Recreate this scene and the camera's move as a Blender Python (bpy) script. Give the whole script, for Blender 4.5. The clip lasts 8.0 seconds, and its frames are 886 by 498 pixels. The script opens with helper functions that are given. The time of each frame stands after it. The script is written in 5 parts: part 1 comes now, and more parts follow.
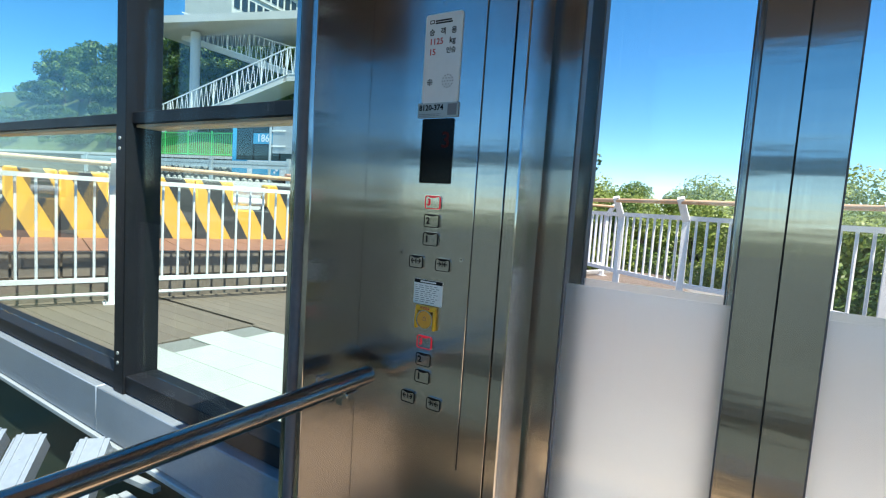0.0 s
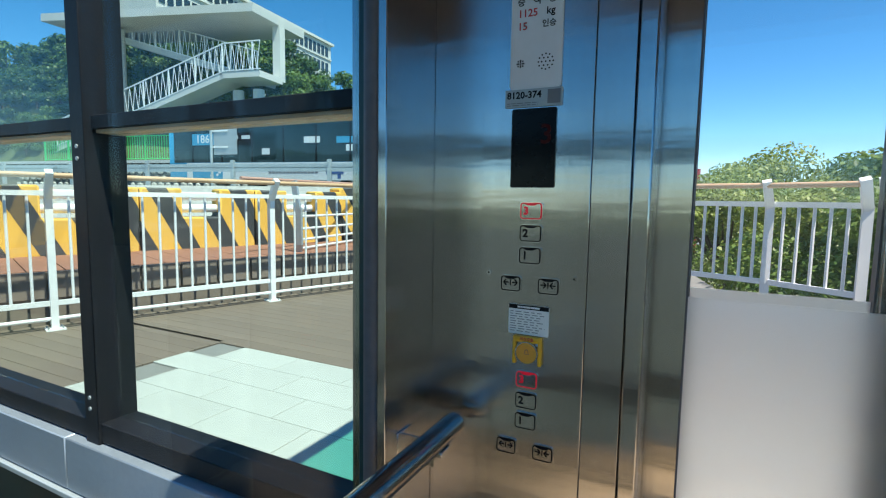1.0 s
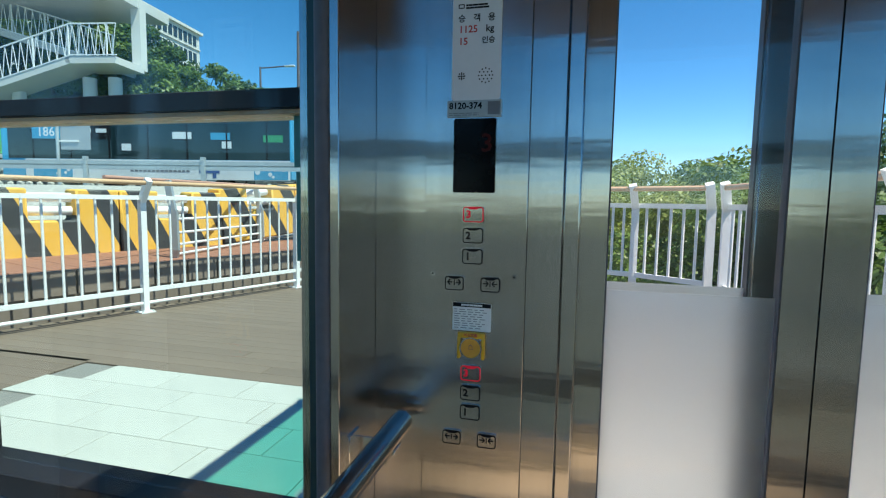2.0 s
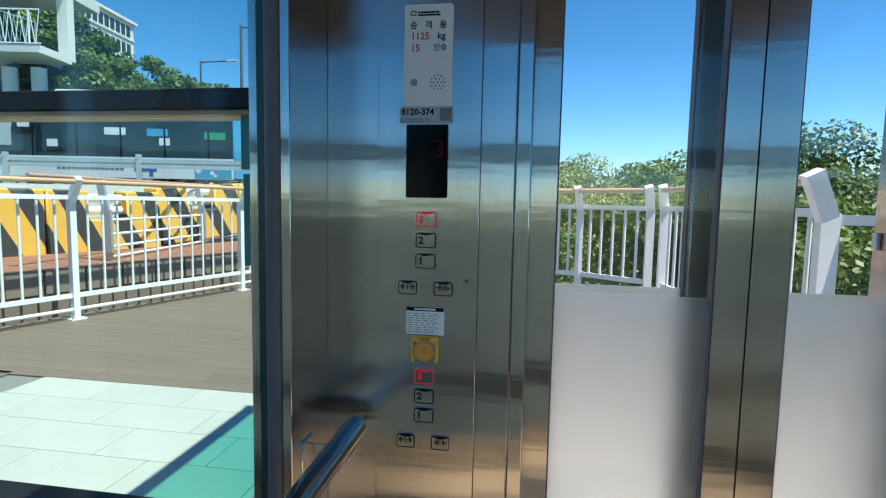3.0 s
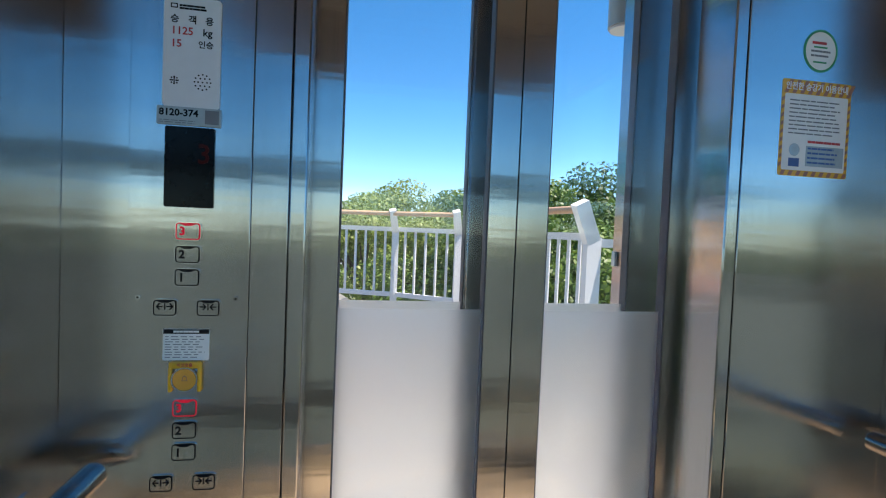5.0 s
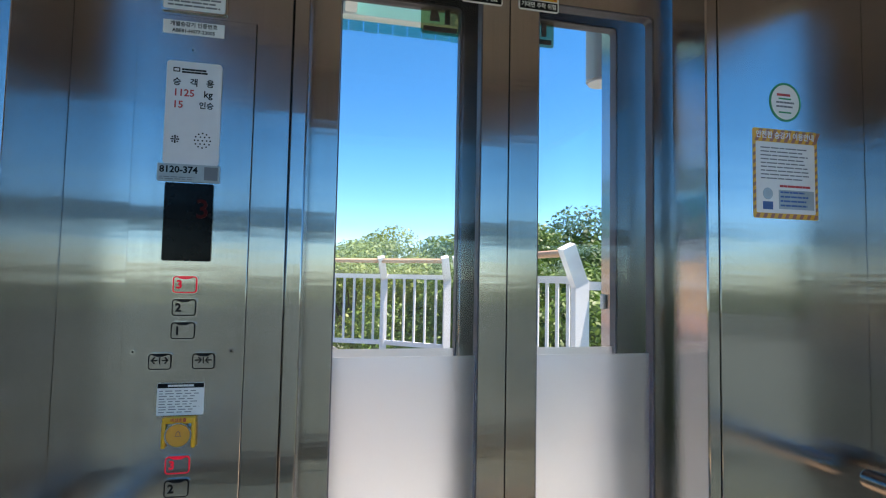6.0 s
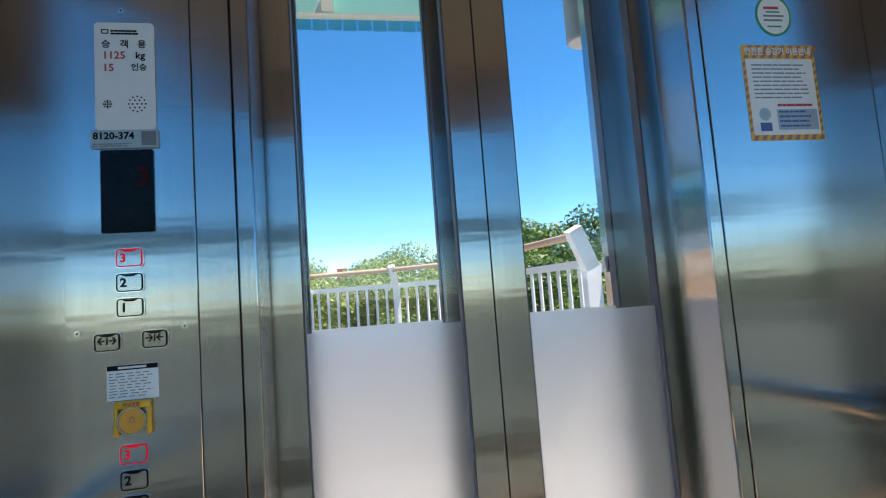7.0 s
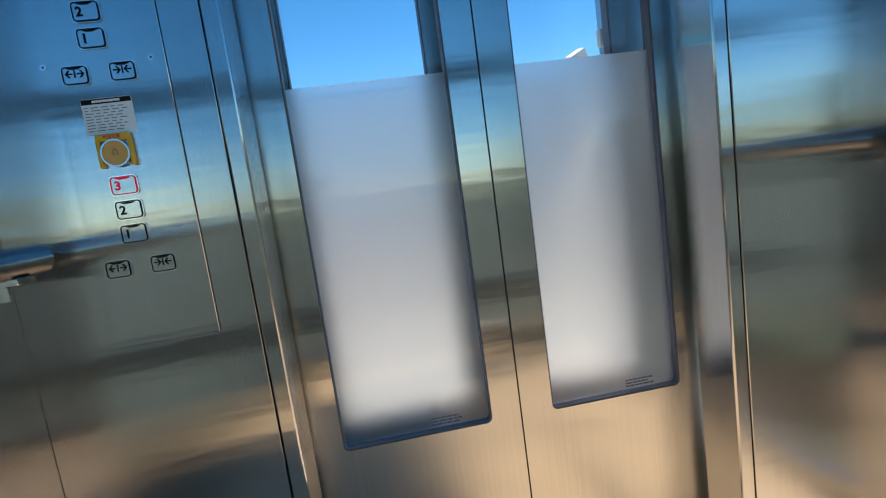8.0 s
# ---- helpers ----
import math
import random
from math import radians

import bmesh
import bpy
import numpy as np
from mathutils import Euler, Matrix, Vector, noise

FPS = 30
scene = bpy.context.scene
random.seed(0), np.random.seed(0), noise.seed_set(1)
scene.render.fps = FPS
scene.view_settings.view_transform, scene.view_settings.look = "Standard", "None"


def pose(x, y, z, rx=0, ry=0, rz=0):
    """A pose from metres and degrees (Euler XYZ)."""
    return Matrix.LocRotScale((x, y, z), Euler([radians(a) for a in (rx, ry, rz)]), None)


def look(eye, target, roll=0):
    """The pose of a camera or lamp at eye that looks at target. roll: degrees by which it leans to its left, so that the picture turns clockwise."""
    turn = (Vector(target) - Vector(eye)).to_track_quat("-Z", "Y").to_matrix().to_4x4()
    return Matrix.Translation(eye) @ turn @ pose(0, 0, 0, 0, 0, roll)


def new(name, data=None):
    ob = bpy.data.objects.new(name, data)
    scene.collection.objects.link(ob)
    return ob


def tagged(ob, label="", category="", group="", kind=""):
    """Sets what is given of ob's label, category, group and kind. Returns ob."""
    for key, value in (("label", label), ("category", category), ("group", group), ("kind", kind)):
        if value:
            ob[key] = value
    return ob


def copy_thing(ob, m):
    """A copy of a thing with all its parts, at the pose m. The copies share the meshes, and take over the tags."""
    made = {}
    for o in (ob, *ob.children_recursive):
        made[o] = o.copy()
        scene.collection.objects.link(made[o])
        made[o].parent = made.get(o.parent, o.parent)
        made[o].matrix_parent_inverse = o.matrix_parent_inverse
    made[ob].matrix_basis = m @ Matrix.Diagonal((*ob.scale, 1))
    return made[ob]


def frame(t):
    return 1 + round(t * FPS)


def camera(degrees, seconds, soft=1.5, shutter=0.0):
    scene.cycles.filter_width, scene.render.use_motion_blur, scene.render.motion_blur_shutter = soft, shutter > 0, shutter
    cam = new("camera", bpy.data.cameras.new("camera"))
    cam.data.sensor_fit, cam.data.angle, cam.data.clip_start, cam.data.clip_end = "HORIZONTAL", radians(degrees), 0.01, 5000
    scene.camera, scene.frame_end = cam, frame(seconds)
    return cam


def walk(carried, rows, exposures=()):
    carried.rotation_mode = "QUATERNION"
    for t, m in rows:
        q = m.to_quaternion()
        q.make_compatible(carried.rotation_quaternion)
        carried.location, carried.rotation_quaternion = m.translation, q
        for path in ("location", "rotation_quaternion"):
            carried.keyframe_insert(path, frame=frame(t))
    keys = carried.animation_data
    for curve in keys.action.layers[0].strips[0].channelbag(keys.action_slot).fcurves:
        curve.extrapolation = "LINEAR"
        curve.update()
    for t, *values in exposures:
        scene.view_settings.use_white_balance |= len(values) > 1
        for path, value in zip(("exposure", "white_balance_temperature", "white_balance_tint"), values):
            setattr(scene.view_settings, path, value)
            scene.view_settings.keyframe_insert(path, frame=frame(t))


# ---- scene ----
cam = camera(81.7, 8.0, soft=1.15)
PATH = [
    (0, (0.784, -0.823, 1.226), (-0.289, 0.856, 1.052), 3.8),
    (0.3, (0.627, -0.798, 1.221), (-0.346, 0.938, 1.023), 1.9),
    (0.6, (0.586, -0.767, 1.24), (-0.441, 0.932, 1.001), 0.3),
    (1, (0.476, -0.788, 1.244), (-0.429, 0.985, 1.051), 0.9),
    (1.5, (0.404, -0.833, 1.245), (-0.263, 1.043, 1.065), 1.0),
    (3, (0.391, -0.861, 1.256), (0.092, 1.108, 1.078), 1.1),
    (3.5, (0.411, -0.857, 1.259), (0.217, 1.125, 1.08), 1.7),
    (4, (0.451, -0.842, 1.251), (0.509, 1.151, 1.093), 3.4),
    (4.5, (0.474, -0.842, 1.243), (0.756, 1.134, 1.115), 3.7),
    (6, (0.456, -0.867, 1.247), (0.87, 1.087, 1.357), 1.1),
    (6.5, (0.465, -0.865, 1.242), (0.813, 1.097, 1.411), -0.8),
    (7, (0.547, -0.802, 1.145), (0.893, 1.16, 1.315), -4.2),
    (7.5, (0.551, -0.798, 0.982), (0.878, 1.175, 0.948), -8.5),
    (8, (0.571, -0.801, 0.898), (0.827, 1.165, 0.637), -7.9),
]

walk(cam, [(t, look(e, g, r)) for t, e, g, r in PATH],
     exposures=[(0, 1.28, 6950, 17), (0.5, 1.10, 6950, 16), (1.0, 0.95, 6900, 15), (4.5, 1.14, 6950, 19), (6.0, 1.42, 7050, 22), (6.7, 1.42, 7050, 22), (8.0, 1.12, 6950, 17)])

# ---- world, sun, exposure ----
SUN = Vector((0.46, -0.16, 1.0)).normalized()
world = bpy.data.worlds.new("world")
scene.world = world
world.use_nodes = True
wn = world.node_tree
wn.nodes.clear()
sky = wn.nodes.new("ShaderNodeTexSky")
sky.sky_type = "NISHITA"
sky.sun_disc = False
sky.sun_elevation = math.asin(SUN.z)
sky.sun_rotation = math.atan2(SUN.x, SUN.y)
sky.air_density, sky.dust_density, sky.ozone_density = 0.82, 0.0, 3.0
bg = wn.nodes.new("ShaderNodeBackground")
bg.inputs["Strength"].default_value = 0.126
wo = wn.nodes.new("ShaderNodeOutputWorld")
sky.altitude = 1200
hs = wn.nodes.new("ShaderNodeHueSaturation")
hs.inputs["Hue"].default_value = 0.493
hs.inputs["Saturation"].default_value = 1.32
wn.links.new(sky.outputs[0], hs.inputs["Color"])
wn.links.new(hs.outputs[0], bg.inputs[0])
wn.links.new(bg.outputs[0], wo.inputs[0])
sun = bpy.data.lights.new("sun", "SUN")
sun.energy, sun.angle, sun.color = 4.7, radians(0.55), (1.0, 0.95, 0.87)
sun_ob = new("sun", sun)
sun_ob.matrix_world = look(SUN * 50, (0, 0, 0))


# ---- materials ----
def mat(name):
    m = bpy.data.materials.new(name)
    m.use_nodes = True
    nt = m.node_tree
    nt.nodes.clear()
    out = nt.nodes.new("ShaderNodeOutputMaterial")
    return m, nt, out


def node(nt, kind, **vals):
    n = nt.nodes.new(kind)
    for k, v in vals.items():
        n.inputs[k].default_value = v
    return n


def paint(name, rgb, rough=0.5, metal=0.0, var=0.12, scale=3.0, bump=0.15, fine=60.0, spec=0.5, per_object=0.0, stretch=(1, 1, 1)):
    """Plain surface with colour variation at two scales and a fine relief."""
    m, nt, out = mat(name)
    b = node(nt, "ShaderNodeBsdfPrincipled", Roughness=rough, Metallic=metal)
    b.inputs["Specular IOR Level"].default_value = spec
    tc = nt.nodes.new("ShaderNodeTexCoord")
    mp = nt.nodes.new("ShaderNodeMapping")
    mp.inputs["Scale"].default_value = stretch
    nt.links.new(tc.outputs["Object"], mp.inputs[0])
    n1 = node(nt, "ShaderNodeTexNoise", Scale=scale, Detail=6.0)
    n2 = node(nt, "ShaderNodeTexNoise", Scale=fine, Detail=3.0)
    nt.links.new(mp.outputs[0], n1.inputs["Vector"])
    nt.links.new(mp.outputs[0], n2.inputs["Vector"])
    mx = node(nt, "ShaderNodeMath")
    mx.operation = "ADD"
    nt.links.new(n1.outputs[0], mx.inputs[0])
    nt.links.new(n2.outputs[0], mx.inputs[1])
    last = mx
    if per_object:
        oi = nt.nodes.new("ShaderNodeObjectInfo")
        sc = node(nt, "ShaderNodeMath")
        sc.operation = "MULTIPLY_ADD"
        sc.inputs[1].default_value = per_object
        nt.links.new(oi.outputs["Random"], sc.inputs[0])
        nt.links.new(mx.outputs[0], sc.inputs[2])
        last = sc
    rp = nt.nodes.new("ShaderNodeMapRange")
    rp.inputs[1].default_value, rp.inputs[2].default_value = 0.6, 1.4 + per_object
    rp.inputs[3].default_value, rp.inputs[4].default_value = 1.0 - var, 1.0 + var
    nt.links.new(last.outputs[0], rp.inputs[0])
    vm = nt.nodes.new("ShaderNodeVectorMath")
    vm.operation = "SCALE"
    vm.inputs[0].default_value = rgb
    nt.links.new(rp.outputs[0], vm.inputs["Scale"])
    nt.links.new(vm.outputs[0], b.inputs["Base Color"])
    bp = node(nt, "ShaderNodeBump", Strength=bump, Distance=0.004)
    nt.links.new(n2.outputs[0], bp.inputs["Height"])
    nt.links.new(bp.outputs[0], b.inputs["Normal"])
    nt.links.new(b.outputs[0], out.inputs[0])
    return m


def brushed(name, rgb, rough=0.24, aniso=0.8, smear=0.025):
    """Stainless sheet with upright hairlines: reflections smear sideways."""
    m, nt, out = mat(name)
    b = node(nt, "ShaderNodeBsdfPrincipled", Roughness=rough, Metallic=1.0, Anisotropic=aniso)
    tg = nt.nodes.new("ShaderNodeTangent")
    tg.direction_type, tg.axis = "RADIAL", "Z"
    nt.links.new(tg.outputs[0], b.inputs["Tangent"])
    tc = nt.nodes.new("ShaderNodeTexCoord")
    mp = nt.nodes.new("ShaderNodeMapping")
    mp.inputs["Scale"].default_value = (260, 260, 2)
    nt.links.new(tc.outputs["Object"], mp.inputs[0])
    hair = node(nt, "ShaderNodeTexNoise", Scale=1.0, Detail=2.0)
    nt.links.new(mp.outputs[0], hair.inputs["Vector"])
    smudge = node(nt, "ShaderNodeTexNoise", Scale=7.0, Detail=2.0, Roughness=0.5)
    nt.links.new(tc.outputs["Object"], smudge.inputs["Vector"])
    r = nt.nodes.new("ShaderNodeMapRange")
    r.inputs[1].default_value, r.inputs[2].default_value = 0.3, 0.75
    r.inputs[3].default_value, r.inputs[4].default_value = rough - smear, rough + smear
    nt.links.new(smudge.outputs[0], r.inputs[0])
    nt.links.new(r.outputs[0], b.inputs["Roughness"])
    c = nt.nodes.new("ShaderNodeMapRange")
    c.inputs[1].default_value, c.inputs[2].default_value = 0.2, 0.8
    c.inputs[3].default_value, c.inputs[4].default_value = 0.93, 1.05
    nt.links.new(hair.outputs[0], c.inputs[0])
    vm = nt.nodes.new("ShaderNodeVectorMath")
    vm.operation = "SCALE"
    vm.inputs[0].default_value = rgb
    nt.links.new(c.outputs[0], vm.inputs["Scale"])
    nt.links.new(vm.outputs[0], b.inputs["Base Color"])
    wm_ = nt.nodes.new("ShaderNodeMapping")
    wm_.inputs["Scale"].default_value = (1.6, 1.6, 14)
    nt.links.new(tc.outputs["Object"], wm_.inputs[0])
    wave = node(nt, "ShaderNodeTexNoise", Scale=1.0, Detail=3.0, Roughness=0.55)
    nt.links.new(wm_.outputs[0], wave.inputs["Vector"])
    bw = node(nt, "ShaderNodeBump", Strength=0.45, Distance=0.0014)
    nt.links.new(wave.outputs[0], bw.inputs["Height"])
    nt.links.new(bw.outputs[0], b.inputs["Normal"])
    nt.links.new(b.outputs[0], out.inputs[0])
    return m


def clear_glass(name, tint, gloss=0.9):
    m, nt, out = mat(name)
    t = node(nt, "ShaderNodeBsdfTransparent", Color=(*tint, 1))
    g = node(nt, "ShaderNodeBsdfGlossy", Roughness=0.01, Color=(gloss, gloss, gloss, 1))
    f = node(nt, "ShaderNodeLayerWeight", Blend=0.5)
    p = node(nt, "ShaderNodeMath")
    p.operation = "POWER"
    p.inputs[1].default_value = 4.5
    nt.links.new(f.outputs["Facing"], p.inputs[0])
    r = nt.nodes.new("ShaderNodeMapRange")
    r.inputs[3].default_value, r.inputs[4].default_value = 0.022, 0.55
    nt.links.new(p.outputs[0], r.inputs[0])
    x = nt.nodes.new("ShaderNodeMixShader")
    nt.links.new(r.outputs[0], x.inputs[0])
    nt.links.new(t.outputs[0], x.inputs[1])
    nt.links.new(g.outputs[0], x.inputs[2])
    nt.links.new(x.outputs[0], out.inputs[0])
    return m


def frosted(name, rgb, rough):
    m, nt, out = mat(name)
    b = node(nt, "ShaderNodeBsdfPrincipled", Roughness=rough, IOR=1.3)
    b.inputs["Base Color"].default_value = (*rgb, 1)
    b.inputs["Transmission Weight"].default_value = 1.0
    n = node(nt, "ShaderNodeTexNoise", Scale=400.0)
    bp = node(nt, "ShaderNodeBump", Strength=0.1, Distance=0.001)
    nt.links.new(n.outputs[0], bp.inputs["Height"])
    nt.links.new(bp.outputs[0], b.inputs["Normal"])
    tr = node(nt, "ShaderNodeBsdfTranslucent", Color=(*rgb, 1))
    x = nt.nodes.new("ShaderNodeMixShader")
    x.inputs[0].default_value = 0.07
    nt.links.new(b.outputs[0], x.inputs[1])
    nt.links.new(tr.outputs[0], x.inputs[2])
    nt.links.new(x.outputs[0], out.inputs[0])
    return m


def leafy(name, c1, c2):
    m, nt, out = mat(name)
    b = node(nt, "ShaderNodeBsdfPrincipled", Roughness=0.5)
    g = nt.nodes.new("ShaderNodeNewGeometry")
    x = nt.nodes.new("ShaderNodeMix")
    x.data_type = "RGBA"
    x.inputs[6].default_value, x.inputs[7].default_value = (*c1, 1), (*c2, 1)
    nt.links.new(g.outputs["Random Per Island"], x.inputs[0])
    nt.links.new(x.outputs[2], b.inputs["Base Color"])
    tr = node(nt, "ShaderNodeBsdfTranslucent")
    nt.links.new(x.outputs[2], tr.inputs[0])
    ms = nt.nodes.new("ShaderNodeMixShader")
    ms.inputs[0].default_value = 0.3
    nt.links.new(b.outputs[0], ms.inputs[1])
    nt.links.new(tr.outputs[0], ms.inputs[2])
    nt.links.new(ms.outputs[0], out.inputs[0])
    return m


def hazard(name):
    """Slanting yellow and black bands, faded and scuffed."""
    m, nt, out = mat(name)
    b = node(nt, "ShaderNodeBsdfPrincipled", Roughness=0.65)
    tc = nt.nodes.new("ShaderNodeTexCoord")
    sp = nt.nodes.new("ShaderNodeSeparateXYZ")
    nt.links.new(tc.outputs["Object"], sp.inputs[0])
    k = node(nt, "ShaderNodeMath")
    k.operation = "MULTIPLY_ADD"
    k.inputs[1].default_value = 0.50
    nt.links.new(sp.outputs["Z"], k.inputs[0])
    nt.links.new(sp.outputs["X"], k.inputs[2])
    md = node(nt, "ShaderNodeMath")
    md.operation = "FLOORED_MODULO"
    md.inputs[1].default_value = 0.54
    nt.links.new(k.outputs[0], md.inputs[0])
    gt = node(nt, "ShaderNodeMath")
    gt.operation = "GREATER_THAN"
    gt.inputs[1].default_value = 0.29
    nt.links.new(md.outputs[0], gt.inputs[0])
    n = node(nt, "ShaderNodeTexNoise", Scale=4.0, Detail=8.0)
    nt.links.new(tc.outputs["Object"], n.inputs["Vector"])
    y = nt.nodes.new("ShaderNodeMix")
    y.data_type = "RGBA"
    y.inputs[6].default_value, y.inputs[7].default_value = (0.85, 0.42, 0.015, 1), (0.80, 0.50, 0.15, 1)
    nt.links.new(n.outputs[0], y.inputs[0])
    x = nt.nodes.new("ShaderNodeMix")
    x.data_type = "RGBA"
    x.inputs[7].default_value = (0.045, 0.05, 0.055, 1)
    nt.links.new(gt.outputs[0], x.inputs[0])
    nt.links.new(y.outputs[2], x.inputs[6])
    nt.links.new(x.outputs[2], b.inputs["Base Color"])
    nt.links.new(b.outputs[0], out.inputs[0])
    return m


def glow(name, rgb, strength):
    m, nt, out = mat(name)
    b = node(nt, "ShaderNodeBsdfPrincipled", Roughness=0.4)
    b.inputs["Base Color"].default_value = (*rgb, 1)
    b.inputs["Specular IOR Level"].default_value = 0.1
    b.inputs["Emission Color"].default_value = (*rgb, 1)
    b.inputs["Emission Strength"].default_value = strength
    nt.links.new(b.outputs[0], out.inputs[0])
    return m


STEEL = brushed("brushed_steel", (0.485, 0.48, 0.485), 0.185, 1.0, 0.015)
STEEL_DOOR = brushed("door_steel", (0.50, 0.49, 0.48), 0.19, 1.0, 0.015)
STEEL_DARK = brushed("shaft_steel", (0.42, 0.44, 0.45), 0.24, 0.8)
CHROME = paint("chrome", (0.62, 0.62, 0.62), 0.12, 1.0, 0.05, 8, 0.02)
RAIL_STEEL = paint("rail_steel", (0.40, 0.37, 0.36), 0.16, 1.0, 0.08, 5, 0.03, 200)
BLACK_FRAME = paint("black_frame_paint", (0.010, 0.012, 0.016), 0.5, 0.0, 0.25, 4, 0.05, spec=0.2)
GREY_BEAM = paint("galvanised_sheet", (0.27, 0.32, 0.38), 0.38, 0.3, 0.15, 2, 0.1)
GLASS = clear_glass("clear_glass", (0.90, 0.965, 0.95))
GLASS_DOOR = clear_glass("door_glass", (0.985, 0.99, 0.985))
GLASS_GREEN = clear_glass("green_glass", (0.35, 0.75, 0.66))
FROST = frosted("frosted_film", (1.0, 0.98, 0.965), 0.62)
GASKET = paint("rubber_gasket", (0.02, 0.022, 0.025), 0.6, 0, 0.2, 20, 0.1)
GASKET_GREY = paint("grey_gasket", (0.10, 0.10, 0.12), 0.5, 0, 0.15, 10, 0.1)
WHITE_PLASTIC = paint("white_plastic", (0.74, 0.75, 0.77), 0.35, 0, 0.04, 10, 0.02)
PAPER = paint("label_paper", (0.82, 0.83, 0.82), 0.5, 0, 0.05, 20, 0.02)
SILVER_LABEL = paint("silver_label", (0.38, 0.42, 0.43), 0.4, 0.3, 0.1, 30, 0.03)
INK = paint("black_ink", (0.010, 0.010, 0.012), 0.6, 0, 0.1, 30, 0.0, spec=0.08)
INK_GREY = paint("grey_ink", (0.16, 0.17, 0.19), 0.5, 0, 0.1, 30, 0.0)
INK_RED = paint("red_ink", (0.55, 0.05, 0.05), 0.5, 0, 0.1, 30, 0.0)
INK_BLUE = paint("blue_ink", (0.05, 0.12, 0.32), 0.5, 0, 0.1, 30, 0.0)
SCREEN = paint("display_screen", (0.003, 0.003, 0.004), 0.15, 0, 0.1, 10, 0.0, spec=0.12)
LED_RED = glow("red_led", (0.55, 0.010, 0.03), 0.2)
LED_DIM = glow("dim_red_led", (0.010, 0.001, 0.001), 0.35)
YELLOW = paint("yellow_plastic", (0.80, 0.42, 0.02), 0.35, 0, 0.06, 10, 0.02)
AMBER = paint("amber_button", (0.78, 0.36, 0.05), 0.3, 0, 0.06, 20, 0.02)
GREEN_INK = paint("green_ink", (0.02, 0.30, 0.12), 0.5, 0, 0.1, 20, 0.0)
BROWN_INK = paint("brown_ink", (0.40, 0.17, 0.10), 0.5, 0, 0.1, 20, 0.0)
VINYL = paint("beige_floor", (0.48, 0.365, 0.22), 0.45, 0, 0.18, 4, 0.15, 120)
CEIL = paint("ceiling_panel", (0.56, 0.48, 0.44), 0.45, 0.0, 0.1, 3, 0.05)
TILE = paint("pale_granite_tile", (0.44, 0.46, 0.43), 0.6, 0, 0.10, 3, 0.2, 150, per_object=0.25)
GROUT = paint("grout", (0.20, 0.20, 0.19), 0.8, 0, 0.15, 8, 0.3)
BOARD = paint("brown_deck_board", (0.175, 0.135, 0.105), 0.6, 0, 0.2, 2, 0.3, 40, per_object=0.5, stretch=(0.25, 3, 3))
PAVER = paint("red_paver", (0.30, 0.13, 0.085), 0.75, 0, 0.2, 3, 0.3, 60, per_object=0.3)
KERB = paint("brown_stone_kerb", (0.22, 0.17, 0.14), 0.8, 0, 0.2, 3, 0.3)
WHITE_RAIL = paint("white_powder_coat", (0.82, 0.83, 0.83), 0.35, 0, 0.06, 4, 0.03)
WOOD_RAIL = paint("wood_look_handrail", (0.58, 0.36, 0.21), 0.5, 0, 0.12, 3, 0.05)
PIPE_PINK = paint("pink_pipe", (0.50, 0.27, 0.20), 0.5, 0, 0.12, 3, 0.05)
GREEN_FENCE = paint("green_fence_paint", (0.03, 0.50, 0.13), 0.4, 0, 0.1, 4, 0.03)
GALV = paint("guardrail_zinc", (0.45, 0.50, 0.52), 0.4, 0.4, 0.15, 2, 0.1)
HAZARD = hazard("hazard_bands")
CONCRETE = paint("white_concrete", (0.62, 0.62, 0.59), 0.8, 0, 0.12, 0.6, 0.3, 20)
CONCRETE_GREY = paint("grey_concrete", (0.36, 0.36, 0.34), 0.85, 0, 0.2, 0.7, 0.3, 20)
STONE = paint("pale_rubble_stone", (0.50, 0.49, 0.44), 0.85, 0, 0.2, 3, 0.4, 20, per_object=0.5)
MORTAR = paint("dark_mortar", (0.13, 0.13, 0.12), 0.9, 0, 0.2, 5, 0.3)
ASPHALT = paint("asphalt", (0.055, 0.055, 0.058), 0.85, 0, 0.2, 2, 0.5, 120)
SOIL = paint("hill_soil", (0.07, 0.10, 0.035), 0.9, 0, 0.4, 1.2, 0.5, 15)
GROUND = paint("ground_earth", (0.10, 0.11, 0.06), 0.9, 0, 0.3, 0.4, 0.4, 10)
# tone of the added rear ground, set for what the steel mirrors
REFLECTED_GROUND = paint("reflected_ground_tone", (0.060, 0.070, 0.054), 0.9, 0, 0.3, 0.8, 0.4, 20)
BARK = paint("bark", (0.10, 0.075, 0.05), 0.9, 0, 0.3, 8, 0.6, 40)
LEAF = leafy("leaf_green", (0.05, 0.12, 0.015), (0.17, 0.27, 0.05))
LEAF_DARK = leafy("leaf_dark", (0.025, 0.07, 0.012), (0.09, 0.17, 0.03))
LEAF_YOUNG = leafy("leaf_young", (0.13, 0.20, 0.03), (0.30, 0.38, 0.08))
BUS_BLUE = paint("bus_blue", (0.03, 0.32, 0.55), 0.25, 0, 0.05, 2, 0.02)
BUS_WHITE = paint("bus_white", (0.70, 0.74, 0.76), 0.3, 0, 0.04, 2, 0.02)
BUS_GLASS = paint("bus_tinted_glass", (0.006, 0.022, 0.026), 0.08, 0, 0.2, 2, 0.0)
TYRE = paint("tyre_rubber", (0.02, 0.02, 0.02), 0.8, 0, 0.2, 20, 0.2)
WINDOW_DARK = paint("far_window", (0.03, 0.05, 0.06), 0.1, 0, 0.2, 1, 0.0, per_object=0.6)
STICKER = clear_glass("sticker_film", (0.50, 0.54, 0.38))
